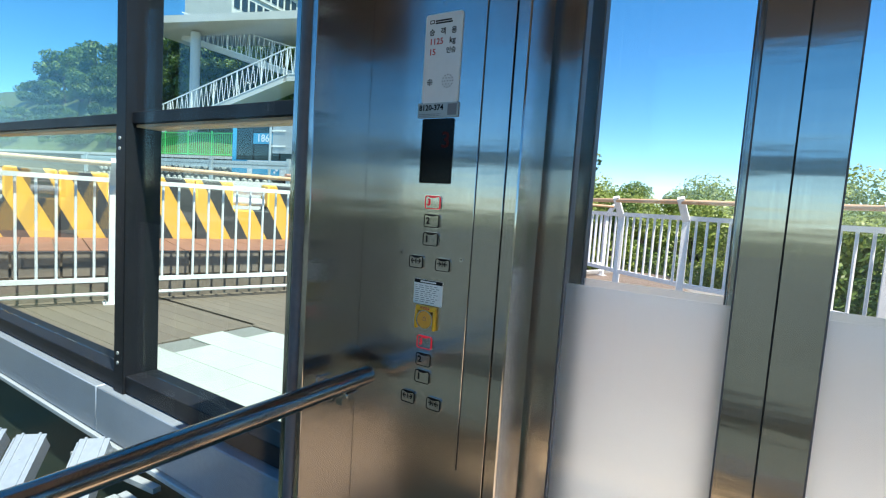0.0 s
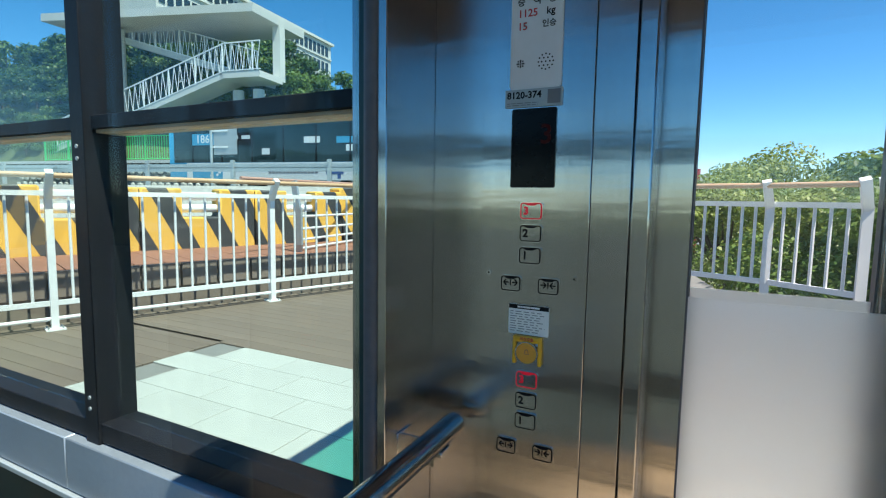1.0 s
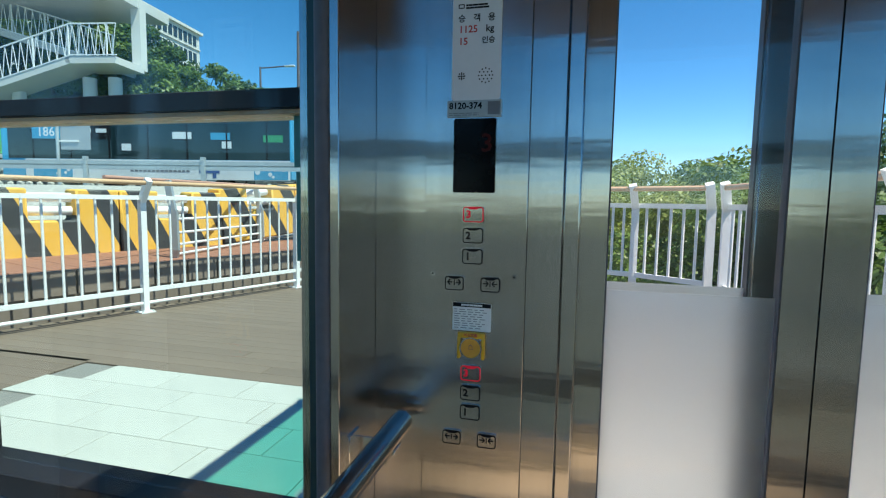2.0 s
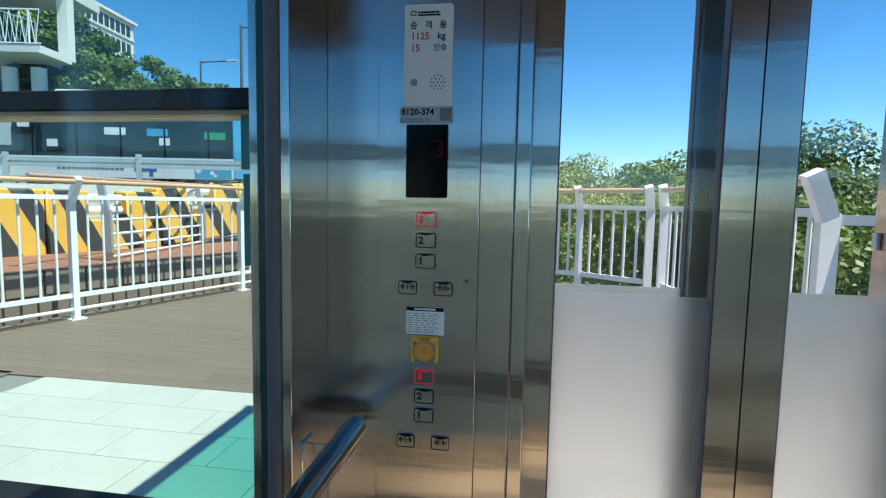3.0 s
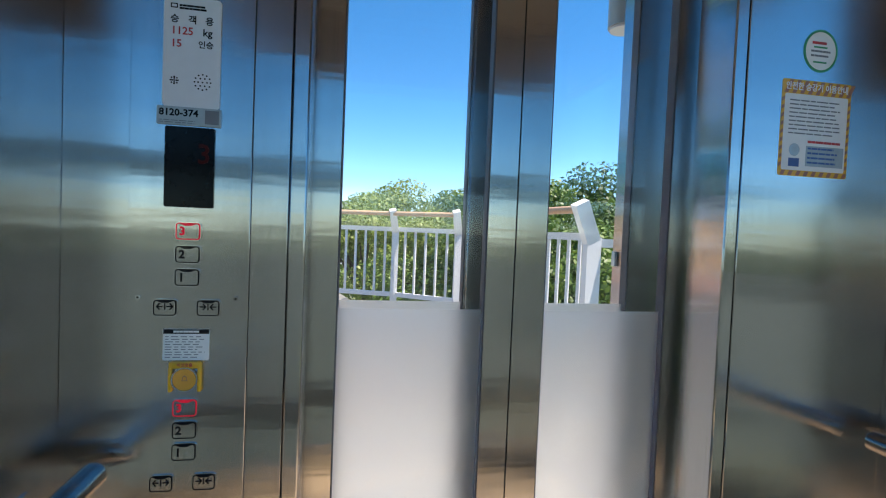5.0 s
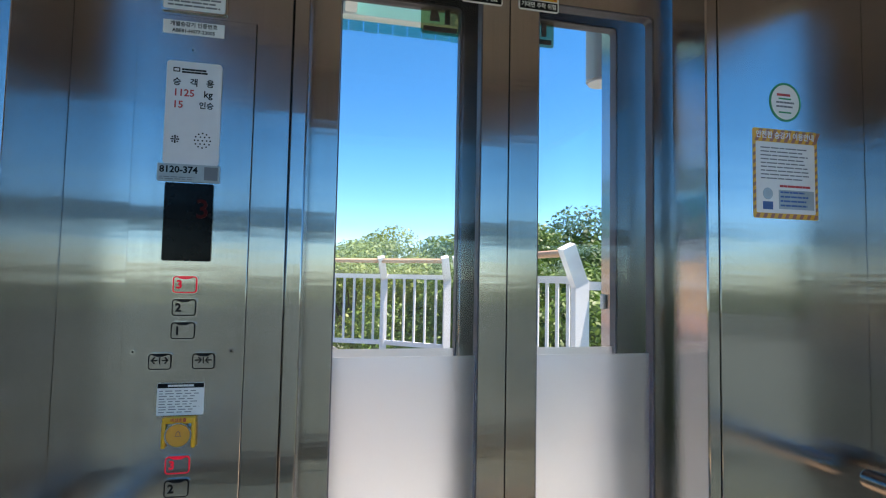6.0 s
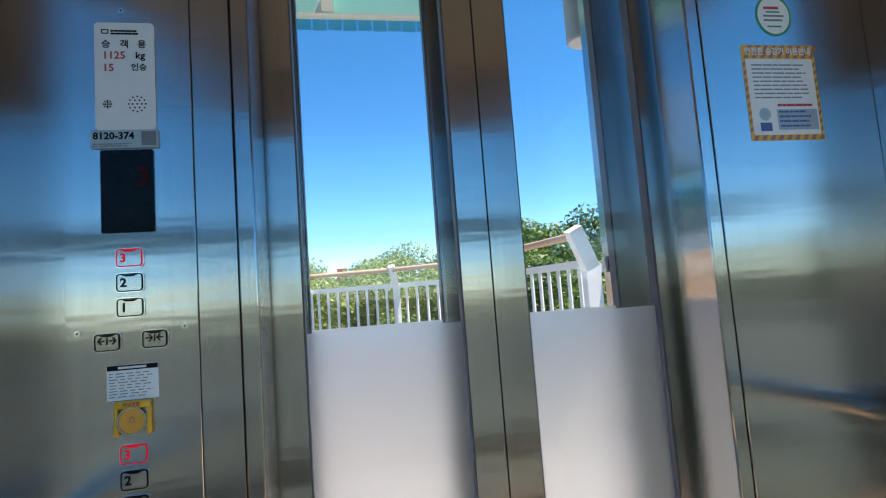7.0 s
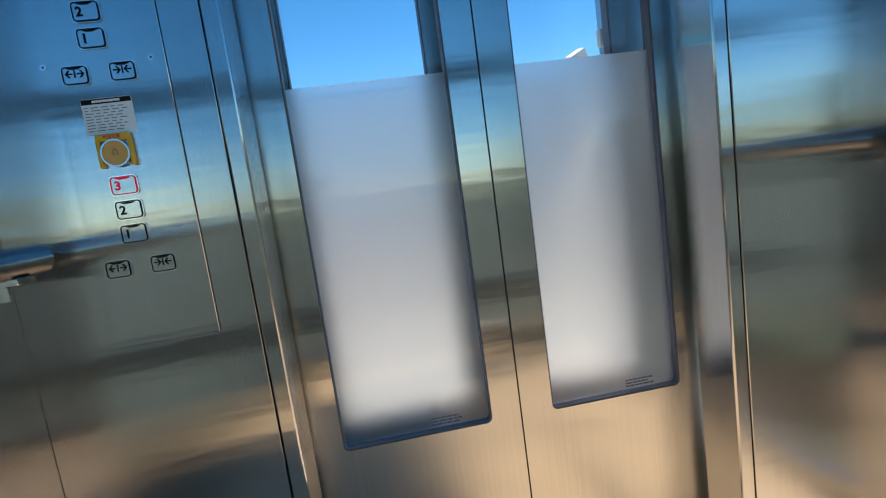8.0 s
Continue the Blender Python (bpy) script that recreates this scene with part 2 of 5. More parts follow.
TEAL_DARK = paint("dark_teal_edge", (0.012, 0.05, 0.055), 0.3, 0, 0.1, 3, 0.02)
TEAL = paint("teal_sheet", (0.02, 0.22, 0.20), 0.35, 0, 0.1, 2, 0.02)
SIGN_BACK = paint("sign_back_aluminium", (0.42, 0.46, 0.48), 0.45, 0.4, 0.1, 3, 0.05)
POLE = paint("lamp_pole", (0.16, 0.12, 0.11), 0.5, 0.2, 0.1, 3, 0.05)
PIT = paint("shaft_pit_green", (0.03, 0.05, 0.03), 0.8, 0, 0.3, 3, 0.2)
CAR_PAINT = paint("silver_car_paint", (0.62, 0.64, 0.65), 0.25, 0.3, 0.04, 2, 0.0)

# ---- building helpers ----
ORG = {}


def thing(name, loc, label, category, group="", kind=""):
    ob = new(name)
    ob.location = loc
    ob.empty_display_size = 0.1
    ORG[ob] = Vector(loc)
    return tagged(ob, label, category, group, kind)


def mesh_of(name, bm, material):
    me = bpy.data.meshes.new(name)
    bm.to_mesh(me)
    bm.free()
    for p in me.polygons:
        p.use_smooth = False
    me.materials.append(material)
    return me


def smooth(ob, angle=40):
    me = ob.data
    me.polygons.foreach_set("use_smooth", [True] * len(me.polygons))
    me.set_sharp_from_angle(angle=radians(angle))
    return ob


def part(name, bm, material, parent, label="", kind=""):
    """One mesh, drawn in world places, as a child of a thing or of a part."""
    o = ORG[parent]
    bmesh.ops.translate(bm, verts=bm.verts, vec=-o)
    ob = new(name, mesh_of(name, bm, material))
    ob.parent = parent
    ORG[ob] = o
    smooth(ob)
    return tagged(ob, label, kind=kind)


def setting(name, bm, material, label, category):
    ob = new(name, mesh_of(name, bm, material))
    ORG[ob] = Vector((0, 0, 0))
    smooth(ob)
    return tagged(ob, label, category, kind="structure")


def piece(name, me, parent, loc, rot=(0, 0, 0), scale=(1, 1, 1)):
    ob = new(name, me)
    ob.parent = parent
    ob.location = Vector(loc) - ORG[parent]
    ob.rotation_euler = rot
    ob.scale = scale
    return ob


def box(bm, x0, x1, y0, y1, z0, z1, bevel=0.0, seg=1):
    r = bmesh.ops.create_cube(bm, size=1.0, matrix=Matrix.LocRotScale(((x0 + x1) / 2, (y0 + y1) / 2, (z0 + z1) / 2), None, (abs(x1 - x0), abs(y1 - y0), abs(z1 - z0))))
    if bevel:
        es = {e for v in r["verts"] for e in v.link_edges}
        bmesh.ops.bevel(bm, geom=list(es), offset=bevel, segments=seg, profile=0.5, affect="EDGES")
    return bm


def boxed(*a, **k):
    return box(bmesh.new(), *a, **k)


def tube(bm, a, b, r, n=12, r2=None, caps=True):
    a, b = Vector(a), Vector(b)
    d = b - a
    q = d.to_track_quat("Z", "Y")
    bmesh.ops.create_cone(bm, cap_ends=caps, segments=n, radius1=r, radius2=r if r2 is None else r2, depth=d.length, matrix=Matrix.LocRotScale((a + b) / 2, q, None))
    return bm


def tubed(*a, **k):
    return tube(bmesh.new(), *a, **k)


def bar(bm, a, b, w, h, up=(0, 0, 1)):
    """A square bar from a to b, w wide and h high."""
    a, b, up = Vector(a), Vector(b), Vector(up)
    d = (b - a).normalized()
    s = d.cross(up).normalized()
    u = s.cross(d)
    vs = [bm.verts.new(p + s * i * w / 2 + u * j * h / 2) for p in (a, b) for i, j in ((-1, -1), (1, -1), (1, 1), (-1, 1))]
    for f in ((0, 1, 2, 3), (7, 6, 5, 4), (0, 4, 5, 1), (1, 5, 6, 2), (2, 6, 7, 3), (3, 7, 4, 0)):
        bm.faces.new([vs[i] for i in f])
    bmesh.ops.recalc_face_normals(bm, faces=bm.faces)
    return bm


def barred(*a, **k):
    return bar(bmesh.new(), *a, **k)


def prism(pts, axis, lo, hi, bevel=0.0):
    """An outline in a plane, drawn out along an axis. pts are pairs in the other two axes."""
    bm = bmesh.new()

    def at(p, h):
        return {"x": (h, p[0], p[1]), "y": (p[0], h, p[1]), "z": (p[0], p[1], h)}[axis]
    a = [bm.verts.new(at(p, lo)) for p in pts]
    b = [bm.verts.new(at(p, hi)) for p in pts]
    bm.faces.new(a)
    bm.faces.new(b[::-1])
    n = len(pts)
    for i in range(n):
        bm.faces.new((a[i], b[i], b[(i + 1) % n], a[(i + 1) % n]))
    bmesh.ops.recalc_face_normals(bm, faces=bm.faces)
    if bevel:
        bmesh.ops.bevel(bm, geom=list(bm.edges), offset=bevel, segments=1, profile=0.5, affect="EDGES")
    return bm


def rounded(cx, cz, w, h, r, n=5):
    """A rounded rectangle outline."""
    pts = []
    for sx, sz, a0 in ((1, 1, 0), (-1, 1, 90), (-1, -1, 180), (1, -1, 270)):
        for i in range(n + 1):
            a = radians(a0 + 90 * i / n)
            pts.append((cx + sx * (w / 2 - r) + r * math.cos(a), cz + sz * (h / 2 - r) + r * math.sin(a)))
    return pts


def ring(outer, inner, axis, lo, hi):
    """A flat frame between two outlines of the same count."""
    bm = bmesh.new()

    def at(p, h):
        return {"x": (h, p[0], p[1]), "y": (p[0], h, p[1]), "z": (p[0], p[1], h)}[axis]
    vs = [[bm.verts.new(at(p, h)) for p in o] for o, h in ((outer, lo), (inner, lo), (outer, hi), (inner, hi))]
    n = len(outer)
    for i in range(n):
        j = (i + 1) % n
        for a, b in ((0, 1), (1, 3), (3, 2), (2, 0)):
            bm.faces.new((vs[a][i], vs[a][j], vs[b][j], vs[b][i]))
    bmesh.ops.recalc_face_normals(bm, faces=bm.faces)
    return bm


def text_part(name, words, size, x, z, y, material, parent, label="", align="LEFT", turn=0.0, face=0.0, thick=0.0003, squash=1.0, bold=0.014):
    """Lettering as a thin mesh on an upright face at depth y that looks towards -y (turned by face about z)."""
    cu = bpy.data.curves.new(name, "FONT")
    cu.body, cu.size, cu.align_x, cu.align_y, cu.extrude = words, size, align, "CENTER", thick
    cu.resolution_u = 2
    cu.offset = size * bold
    tmp = new(name, cu)
    dg = bpy.context.evaluated_depsgraph_get()
    me = bpy.data.meshes.new_from_object(tmp.evaluated_get(dg))
    bpy.data.objects.remove(tmp)
    me.transform(Matrix.LocRotScale(Vector((x, y, z)) - ORG[parent], Euler((radians(90), 0, radians(face))), (squash, 1, 1)) @ Matrix.Rotation(radians(turn), 4, "Z"))
    me.materials.clear()
    me.materials.append(material)
    ob = new(name, me)
    ob.parent = parent
    ORG[ob] = ORG[parent]
    return tagged(ob, label)


def bars(parent, x0, x1, z1, rows, dz, y, material, h=0.0022, gap=0.15):
    """Small writing that cannot be read, as plain bars."""
    rng = random.Random(int(x0 * 9999) + rows)
    bm = bmesh.new()
    for r in range(rows):
        x = x0
        end = x1 - (x1 - x0) * rng.random() * 0.25
        while x < end:
            w = (x1 - x0) * rng.uniform(0.08, 0.22)
            box(bm, x, min(x + w, end), y - 0.0004, y, z1 - r * dz - h, z1 - r * dz)
            x += w + (x1 - x0) * gap * 0.2
    return part("small_print", bm, material, parent, kind="stuff")


# ================= elevator car =================
CX0, CX1, DOOR0, DOOR1, MID = 0.0535, 1.552, 0.405, 1.166, 0.800
CEILZ, REAR = 2.30, -1.50

# floor, ceiling
setting("floor", boxed(CX0 - 0.08, CX1 + 0.09, REAR - 0.05, 0.10, -0.06, 0.0), VINYL, "beige speckled floor of the lift car", "floor")
setting("ceiling", boxed(CX0 - 0.08, CX1 + 0.09, REAR - 0.05, 0.19, CEILZ, CEILZ + 0.05), CEIL, "dark brown metal ceiling of the lift car", "ceiling")

# front returns: corner panel, main panel, folded jamb
wl = setting("wall_front_left", boxed(0.0545, 0.3768, 0.0, 0.03, 0.0, CEILZ, 0.0006), STEEL, "brushed stainless steel front return panel beside the car door", "wall")
part("jamb_panel", prism([(0.3778, 0.0), (DOOR0, 0.0), (DOOR0, 0.105), (0.3778, 0.105)], "z", 0.0, CEILZ, 0.003), STEEL, wl)
part("backing", boxed(0.05, 0.377, 0.031, 0.036, 0.0, CEILZ), STEEL, wl)
wr = setting("wall_front_right", boxed(1.1950, 1.551, 0.0, 0.03, 0.0, CEILZ, 0.0012), STEEL, "brushed stainless steel front return panel with two stickers", "wall")
part("jamb_panel", prism([(DOOR1, 0.0), (1.1938, 0.0), (1.1938, 0.105), (DOOR1, 0.105)], "z", 0.0, CEILZ, 0.003), STEEL, wr)
part("backing", boxed(1.195, 1.56, 0.031, 0.036, 0.0, CEILZ), STEEL, wr)
setting("wall_front_top", boxed(DOOR0 + 0.001, DOOR1 - 0.001, 0.002, 0.10, 2.08, CEILZ - 0.001, 0.002), STEEL, "brushed stainless steel transom over the car door", "wall")
# right wall: steel return, then glass
wR = setting("wall_right", boxed(CX1 - 0.00085, CX1 + 0.010, -0.150, 0.03, 0.0, CEILZ, 0.001), STEEL, "glazed side wall of the lift car with a steel return", "wall")
part("gasket", prism(rounded(CX1 + 0.026, -0.145, 0.026, 0.034, 0.010), "z", 0.0, CEILZ), GASKET_GREY, wR)
part("bottom_rail", boxed(CX1 + 0.03, CX1 + 0.07, -1.38, -0.151, 0.0, 0.06, 0.002), STEEL_DARK, wR)
part("header", boxed(CX1 + 0.002, CX1 + 0.07, -1.38, -0.151, 1.96, CEILZ, 0.002), CEIL, wR, "dark brown header")
gp = part("glass_pane", boxed(CX1 + 0.048, CX1 + 0.056, -1.38, -0.151, 0.061, 1.959), GLASS, wR, "clear glass pane")
gp.visible_shadow = False
part("rear_post", boxed(CX1 + 0.001, CX1 + 0.07, REAR, -1.381, 0.0, CEILZ, 0.003), STEEL, wR)
# rear wall: glass between steel corner sheets
wB = setting("wall_rear", boxed(CX0, 0.20, REAR - 0.03, REAR, 0.0, CEILZ, 0.001), STEEL, "glazed rear wall with steel corner sheets", "wall")
part("corner_sheet", boxed(1.33, CX1, REAR - 0.03, REAR, 0.0, CEILZ, 0.001), STEEL, wB)
part("bottom_rail", boxed(0.202, 1.328, REAR - 0.03, REAR, 0.0, 0.14, 0.002), STEEL_DARK, wB)
part("top_rail", boxed(0.202, 1.328, REAR - 0.03, REAR, 1.98, CEILZ, 0.002), CEIL, wB)
gp = part("glass_pane", boxed(0.203, 1.327, REAR - 0.018, REAR - 0.010, 0.141, 1.979), GLASS, wB, "clear glass pane")
gp.visible_shadow = False
# left wall: steel return, folded edge, gasket, then glass
wL = setting("wall_left", boxed(0.0435, CX0 + 0.00085, -0.150, 0.03, 0.0, CEILZ, 0.001), STEEL, "glazed side wall of the lift car with steel return and grey gasket", "wall")
part("folded_edge", boxed(0.0425, 0.0575, -0.1545, -0.1505, 0.0, CEILZ, 0.001), STEEL, wL)
part("gasket", prism(rounded(0.0305, -0.146, 0.0235, 0.034, 0.010), "z", 0.0, CEILZ), GASKET_GREY, wL, "rounded grey rubber gasket")
part("glazing_bead", boxed(0.0025, 0.0180, -0.146, -0.136, 0.0, CEILZ, 0.001), TEAL_DARK, wL, "dark teal edge of the glass")
part("edge_strip", boxed(-0.0115, 0.0020, -0.144, -0.136, 0.0, CEILZ, 0.001), STEEL, wL, "thin bright steel strip")
part("header", boxed(-0.012, 0.050, -1.38, -0.160, 1.96, CEILZ, 0.002), CEIL, wL, "dark brown header")
gp = part("glass_pane", boxed(-0.006, 0.002, -1.38, -0.1445, 0.02, 1.959), GLASS, wL, "clear glass pane")
gp.visible_shadow = False
part("rear_post", boxed(-0.012, CX0, REAR, -1.381, 0.0, CEILZ, 0.003), STEEL, wL)

# ---- car doors ----
def door_leaf(name, x0, x1, g0, g1, y0, y1, z0, z1, gz0, gz1, steel, label, screws=False):
    """A sliding leaf: steel frame with a rounded opening, glass, frosted sheet, seal."""
    th = thing(name, ((x0 + x1) / 2, (y0 + y1) / 2, z0), label, "door")
    cx, cz, w, h = (g0 + g1) / 2, (gz0 + gz1) / 2, g1 - g0, gz1 - gz0
    hole = rounded(cx, cz, w, h, 0.012)
    outer = []
    for px, pz in hole:
        fx, fz = (px - cx) / (w / 2), (pz - cz) / (h / 2)
        k = max(abs(fx), abs(fz))
        ex = (x1 if fx > 0 else x0) if abs(fx) >= abs(fz) else None
        ez = (z1 if fz > 0 else z0) if abs(fz) > abs(fx) else None
        outer.append((ex if ex is not None else (x0 if fx < -0.93 else x1 if fx > 0.93 else px), ez if ez is not None else (z0 if fz < -0.97 else z1 if fz > 0.97 else pz)))
    part("leaf_frame", ring(outer, hole, "y", y0, y1), steel, th)
    part("gasket", ring(rounded(cx, cz, w - 0.0006, h - 0.0006, 0.012), rounded(cx, cz, w - 0.006, h - 0.006, 0.010), "y", y0 + 0.002, y1 - 0.002), GASKET_GREY, th)
    gl = part("glass_pane", prism(rounded(cx, cz, w - 0.006, h - 0.006, 0.010), "y", y0 + 0.010, y0 + 0.016), GLASS_DOOR, th, "clear glass pane")
    gl.visible_shadow = False
    fz = 1.09
    fr = part("frosted_film", boxed(g0 + 0.0005, g1 - 0.0005, y0 + 0.0165, y0 + 0.0185, gz0 + 0.004, fz), FROST, th, "white frosted lower half of the pane")
    fr.visible_shadow = False
    if screws:
        for sx in (g0 - 0.018, g1 + 0.018):
            for k in range(5):
                z = 0.45 + k * 0.36
                part("screw", tubed((sx, y0 - 0.003, z), (sx, y0 + 0.002, z), 0.004, 10), CHROME, th)
    return th


dl = door_leaf("car_door", 0.390, 0.7985, 0.455, 0.742, 0.125, 0.155, 0.006, 2.10, 0.425, 1.835, STEEL_DOOR, "closed brushed steel sliding car door with frosted glass")
dr = door_leaf("car_door", 0.8015, 1.212, 0.864, 1.136, 0.125, 0.155, 0.006, 2.10, 0.425, 1.835, STEEL_DOOR, "closed brushed steel sliding car door with frosted glass")
tagged(dl, group="sliding doors of the lift car")
tagged(dr, group="sliding doors of the lift car")
part("edge_seal", boxed(0.7987, 0.8013, 0.130, 0.150, 0.01, 2.10), GASKET, dl, "black rubber edge seal")
for dx, par in ((0.655, dl), (1.055, dr)):
    bars(par, dx - 0.03, dx + 0.03, 0.452, 3, 0.006, 0.1345, INK_GREY, 0.003)
# landing doors behind the car doors
ll = door_leaf("landing_door", 0.385, 0.7935, 0.455, 0.724, 0.235, 0.265, 0.0, 2.12, 0.42, 1.86, STEEL_DARK, "closed steel landing door with frosted glass behind the car door", True)
lr = door_leaf("landing_door", 0.7965, 1.215, 0.866, 1.112, 0.235, 0.265, 0.0, 2.12, 0.42, 1.86, STEEL_DARK, "closed steel landing door with frosted glass behind the car door", True)
tagged(ll, group="sliding doors of the landing")
tagged(lr, group="sliding doors of the landing")
for q, par in ((0.714, ll), (0.876, lr)):
    part("return_strip", boxed(q + 0.012 if q < 0.8 else q - 0.06, q + 0.06 if q < 0.8 else q - 0.012, 0.226, 0.2345, 0.0, 2.1, 0.002), STEEL_DARK, par)
setting("door_sill", boxed(0.36, 1.24, 0.105, 0.30, -0.05, 0.003, 0.002), STEEL_DARK, "grooved metal door sill between car and landing", "sill")


# ================= shaft front, deck, outdoors =================
FY = 0.33
fs = thing("shaft_front", (-1.14, FY, -0.6), "black steel frame with clear glass in front of the shaft", "glass wall", kind="structure")
part("mullion", boxed(-1.425, -1.350, 0.19, FY, 0.30, 3.06, 0.003), BLACK_FRAME, fs, "black painted steel mullion")
for z in (0.50, 0.54, 1.36, 1.40):
    part("bolt", tubed((-1.390, 0.186, z), (-1.390, 0.191, z), 0.007, 8), GALV, fs)
part("mullion", boxed(-3.48, -3.40, 0.19, FY, 0.30, 3.06, 0.003), BLACK_FRAME, fs, "black painted steel mullion")
part("mullion", boxed(0.28, 0.36, 0.225, FY, -0.10, 3.06, 0.003), BLACK_FRAME, fs, "black painted steel mullion")
# steel portal round the landing door, its deep reveal beyond the leaves
part("portal_jamb", boxed(1.190, 1.31, 0.275, 0.452, -0.02, 2.45, 0.004), STEEL, fs, "brushed steel reveal of the landing door")
part("portal_jamb", boxed(0.290, 0.372, FY + 0.002, 0.452, -0.02, 2.45, 0.004), STEEL, fs, "brushed steel reveal of the landing door")
for z in (1.19,):
    part("lock_plate", boxed(1.181, 1.189, 0.420, 0.44, z - 0.022, z + 0.018, 0.002), WHITE_RAIL, fs, "grey lock plate on the reveal")
for zz in (1.458, 3.0):
    part("transom", boxed(-6.0, 0.279, 0.215, FY - 0.004, zz, zz + 0.044, 0.002), BLACK_FRAME, fs, "black painted steel crossbar")
    # tan gleam on the crossbar's underside, drawn as a coloured strip
    part("reflecting_underside", boxed(-6.0, 0.279, 0.230, FY - 0.008, zz - 0.012, zz - 0.001, 0.001), WOOD_RAIL, fs, "pale brown strip under the crossbar, reflected light put into its colour")
part("sill_bar", boxed(-6.0, 0.279, 0.20, FY - 0.002, 0.380, 0.450, 0.003), BLACK_FRAME, fs, "black painted steel sill bar")
part("head", boxed(0.373, 1.189, 0.18, FY + 0.05, 2.12, 2.45, 0.003), STEEL, fs, "steel door head")
for x0, x1 in ((-6.0, -3.481), (-3.399, -1.426), (-1.349, 0.279)):
    for z0, z1 in ((0.451, 1.445), (1.503, 2.986)):
        g = part("glass_pane", boxed(x0, x1, 0.268, 0.276, z0, z1), GLASS, fs)
        g.visible_shadow = False
g = part("glass_pane", boxed(1.311, 4.0, 0.268, 0.276, 0.236, 2.986), GLASS, fs)
g.visible_shadow = False
sb = thing("sill_beam", (-2.5, 0.25, 0.10), "blue-grey sheet metal beam under the glass wall", "beam", kind="structure")
for x0, x1 in ((-6.0, -4.25), (-4.245, -2.85), (-2.845, -1.52), (-1.515, -0.36), (-0.355, 0.279)):
    part("cover_sheet", boxed(x0, x1, 0.165, FY + 0.02, 0.180, 0.375, 0.004), GREY_BEAM, sb)
part("lower_ledge", boxed(-6.0, 0.279, 0.150, FY + 0.02, 0.155, 0.177, 0.003), GALV, sb)
part("footing", boxed(-6.0, 0.279, 0.19, FY + 0.02, -1.5, 0.154), PIT, sb, "dark green shaft wall under the beam")

# notice sheets hung on the shaft glass
tl = thing("notice_sheet", (-0.20, 0.26, 1.0), "teal green notice sheets hung inside the shaft glass", "sign")
part("sheet", boxed(-0.258, -0.10, 0.258, 0.264, 1.325, 1.455, 0.001), TEAL, tl)
part("sheet", boxed(-0.253, -0.10, 0.258, 0.264, 1.10, 1.315, 0.001), TEAL, tl)

# shaft pit with an open steel box and loose channels
setting("shaft_floor", boxed(-6.0, 4.0, -3.5, 0.18, -1.6, -1.5), PIT, "dark green floor of the lift shaft", "floor")
pb = thing("pit_box", (-0.75, -0.05, -1.49), "open grey painted steel box in the shaft pit", "box")
part("back_sheet", boxed(-1.08, -0.12, 0.060, 0.072, -1.499, 0.10, 0.003), GREY_BEAM, pb)
part("side_sheet", boxed(-1.092, -1.080, -0.62, 0.072, -1.499, 0.10, 0.003), GREY_BEAM, pb)
part("bottom_sheet", boxed(-1.079, -0.12, -0.62, 0.059, -0.62, -0.60, 0.003), GREY_BEAM, pb)
part("rim", boxed(-1.10, -0.12, 0.056, 0.090, 0.101, 0.110, 0.002), GALV, pb, "pale folded rim")
part("rim", boxed(-1.110, -1.076, -0.62, 0.055, 0.101, 0.110, 0.002), GALV, pb, "pale folded rim")
part("stiffener", boxed(-0.86, -0.82, 0.030, 0.0595, -0.60, 0.00, 0.003), STEEL_DARK, pb)
part("end_block", boxed(-0.36, -0.14, -0.03, 0.0595, -0.59, -0.02, 0.006), GREY_BEAM, pb, "grey block with a scuffed white edge")
part("scuffed_edge", boxed(-0.362, -0.138, -0.034, -0.026, -0.032, -0.018, 0.002), WHITE_PLASTIC, pb, "scuffed white edge")
rail = thing("guide_rail", (-1.2, 0.12, 0.0), "thin galvanised bar lying along the shaft wall", "bar")
part("bar", barred((-1.55, 0.10, 0.10), (-0.98, 0.135, 0.135), 0.030, 0.020), GALV, rail)
for i, (ax, ay, az) in enumerate(((-0.60, -0.62, -0.42), (-0.90, -0.72, -0.46), (-1.06, -0.80, -0.46))):
    ch = thing("steel_channel", (ax, ay, az), "loose galvanised steel channel leaning in the shaft, shade put into its grey", "steel profile", "steel channels in the shaft")
    e = Vector((ax - 0.72, ay + 0.70, az + 0.66))
    a_ = Vector((ax, ay, az))
    d_ = (e - a_).normalized()
    sd = d_.cross(Vector((0, 0, 1))).normalized()
    # grey-blue instead of bright zinc: the shaft's shade is in the colour
    part("web", barred(a_, e, 0.105, 0.006), GREY_BEAM, ch)
    for q in (-1, 1):
        part("flange", barred(a_ + sd * 0.052 * q + Vector((0, 0, -0.03)), e + sd * 0.052 * q + Vector((0, 0, -0.03)), 0.006, 0.066), GREY_BEAM, ch)
        part("lip", barred(a_ + sd * 0.030 * q + Vector((0, 0, 0.006)), e + sd * 0.030 * q + Vector((0, 0, 0.006)), 0.008, 0.008), GREY_BEAM, ch)
    part("prop", barred(e - d_ * 0.08 - Vector((0, 0, 0.012)), Vector((e.x + 0.06, e.y - 0.06, -1.5)), 0.04, 0.04, up=(1, 0, 0)), GREY_BEAM, ch)

# rear side of the shaft: black frame
rs = thing("shaft_rear", (0.8, -2.2, -1.5), "black steel frame behind the lift car", "frame", kind="structure")
for x in (-5.6, -3.5, -1.4, 0.05, 1.62, 3.1):
    part("mullion", boxed(x - 0.04, x + 0.04, -2.26, -2.16, -1.5, 4.2, 0.003), BLACK_FRAME, rs)
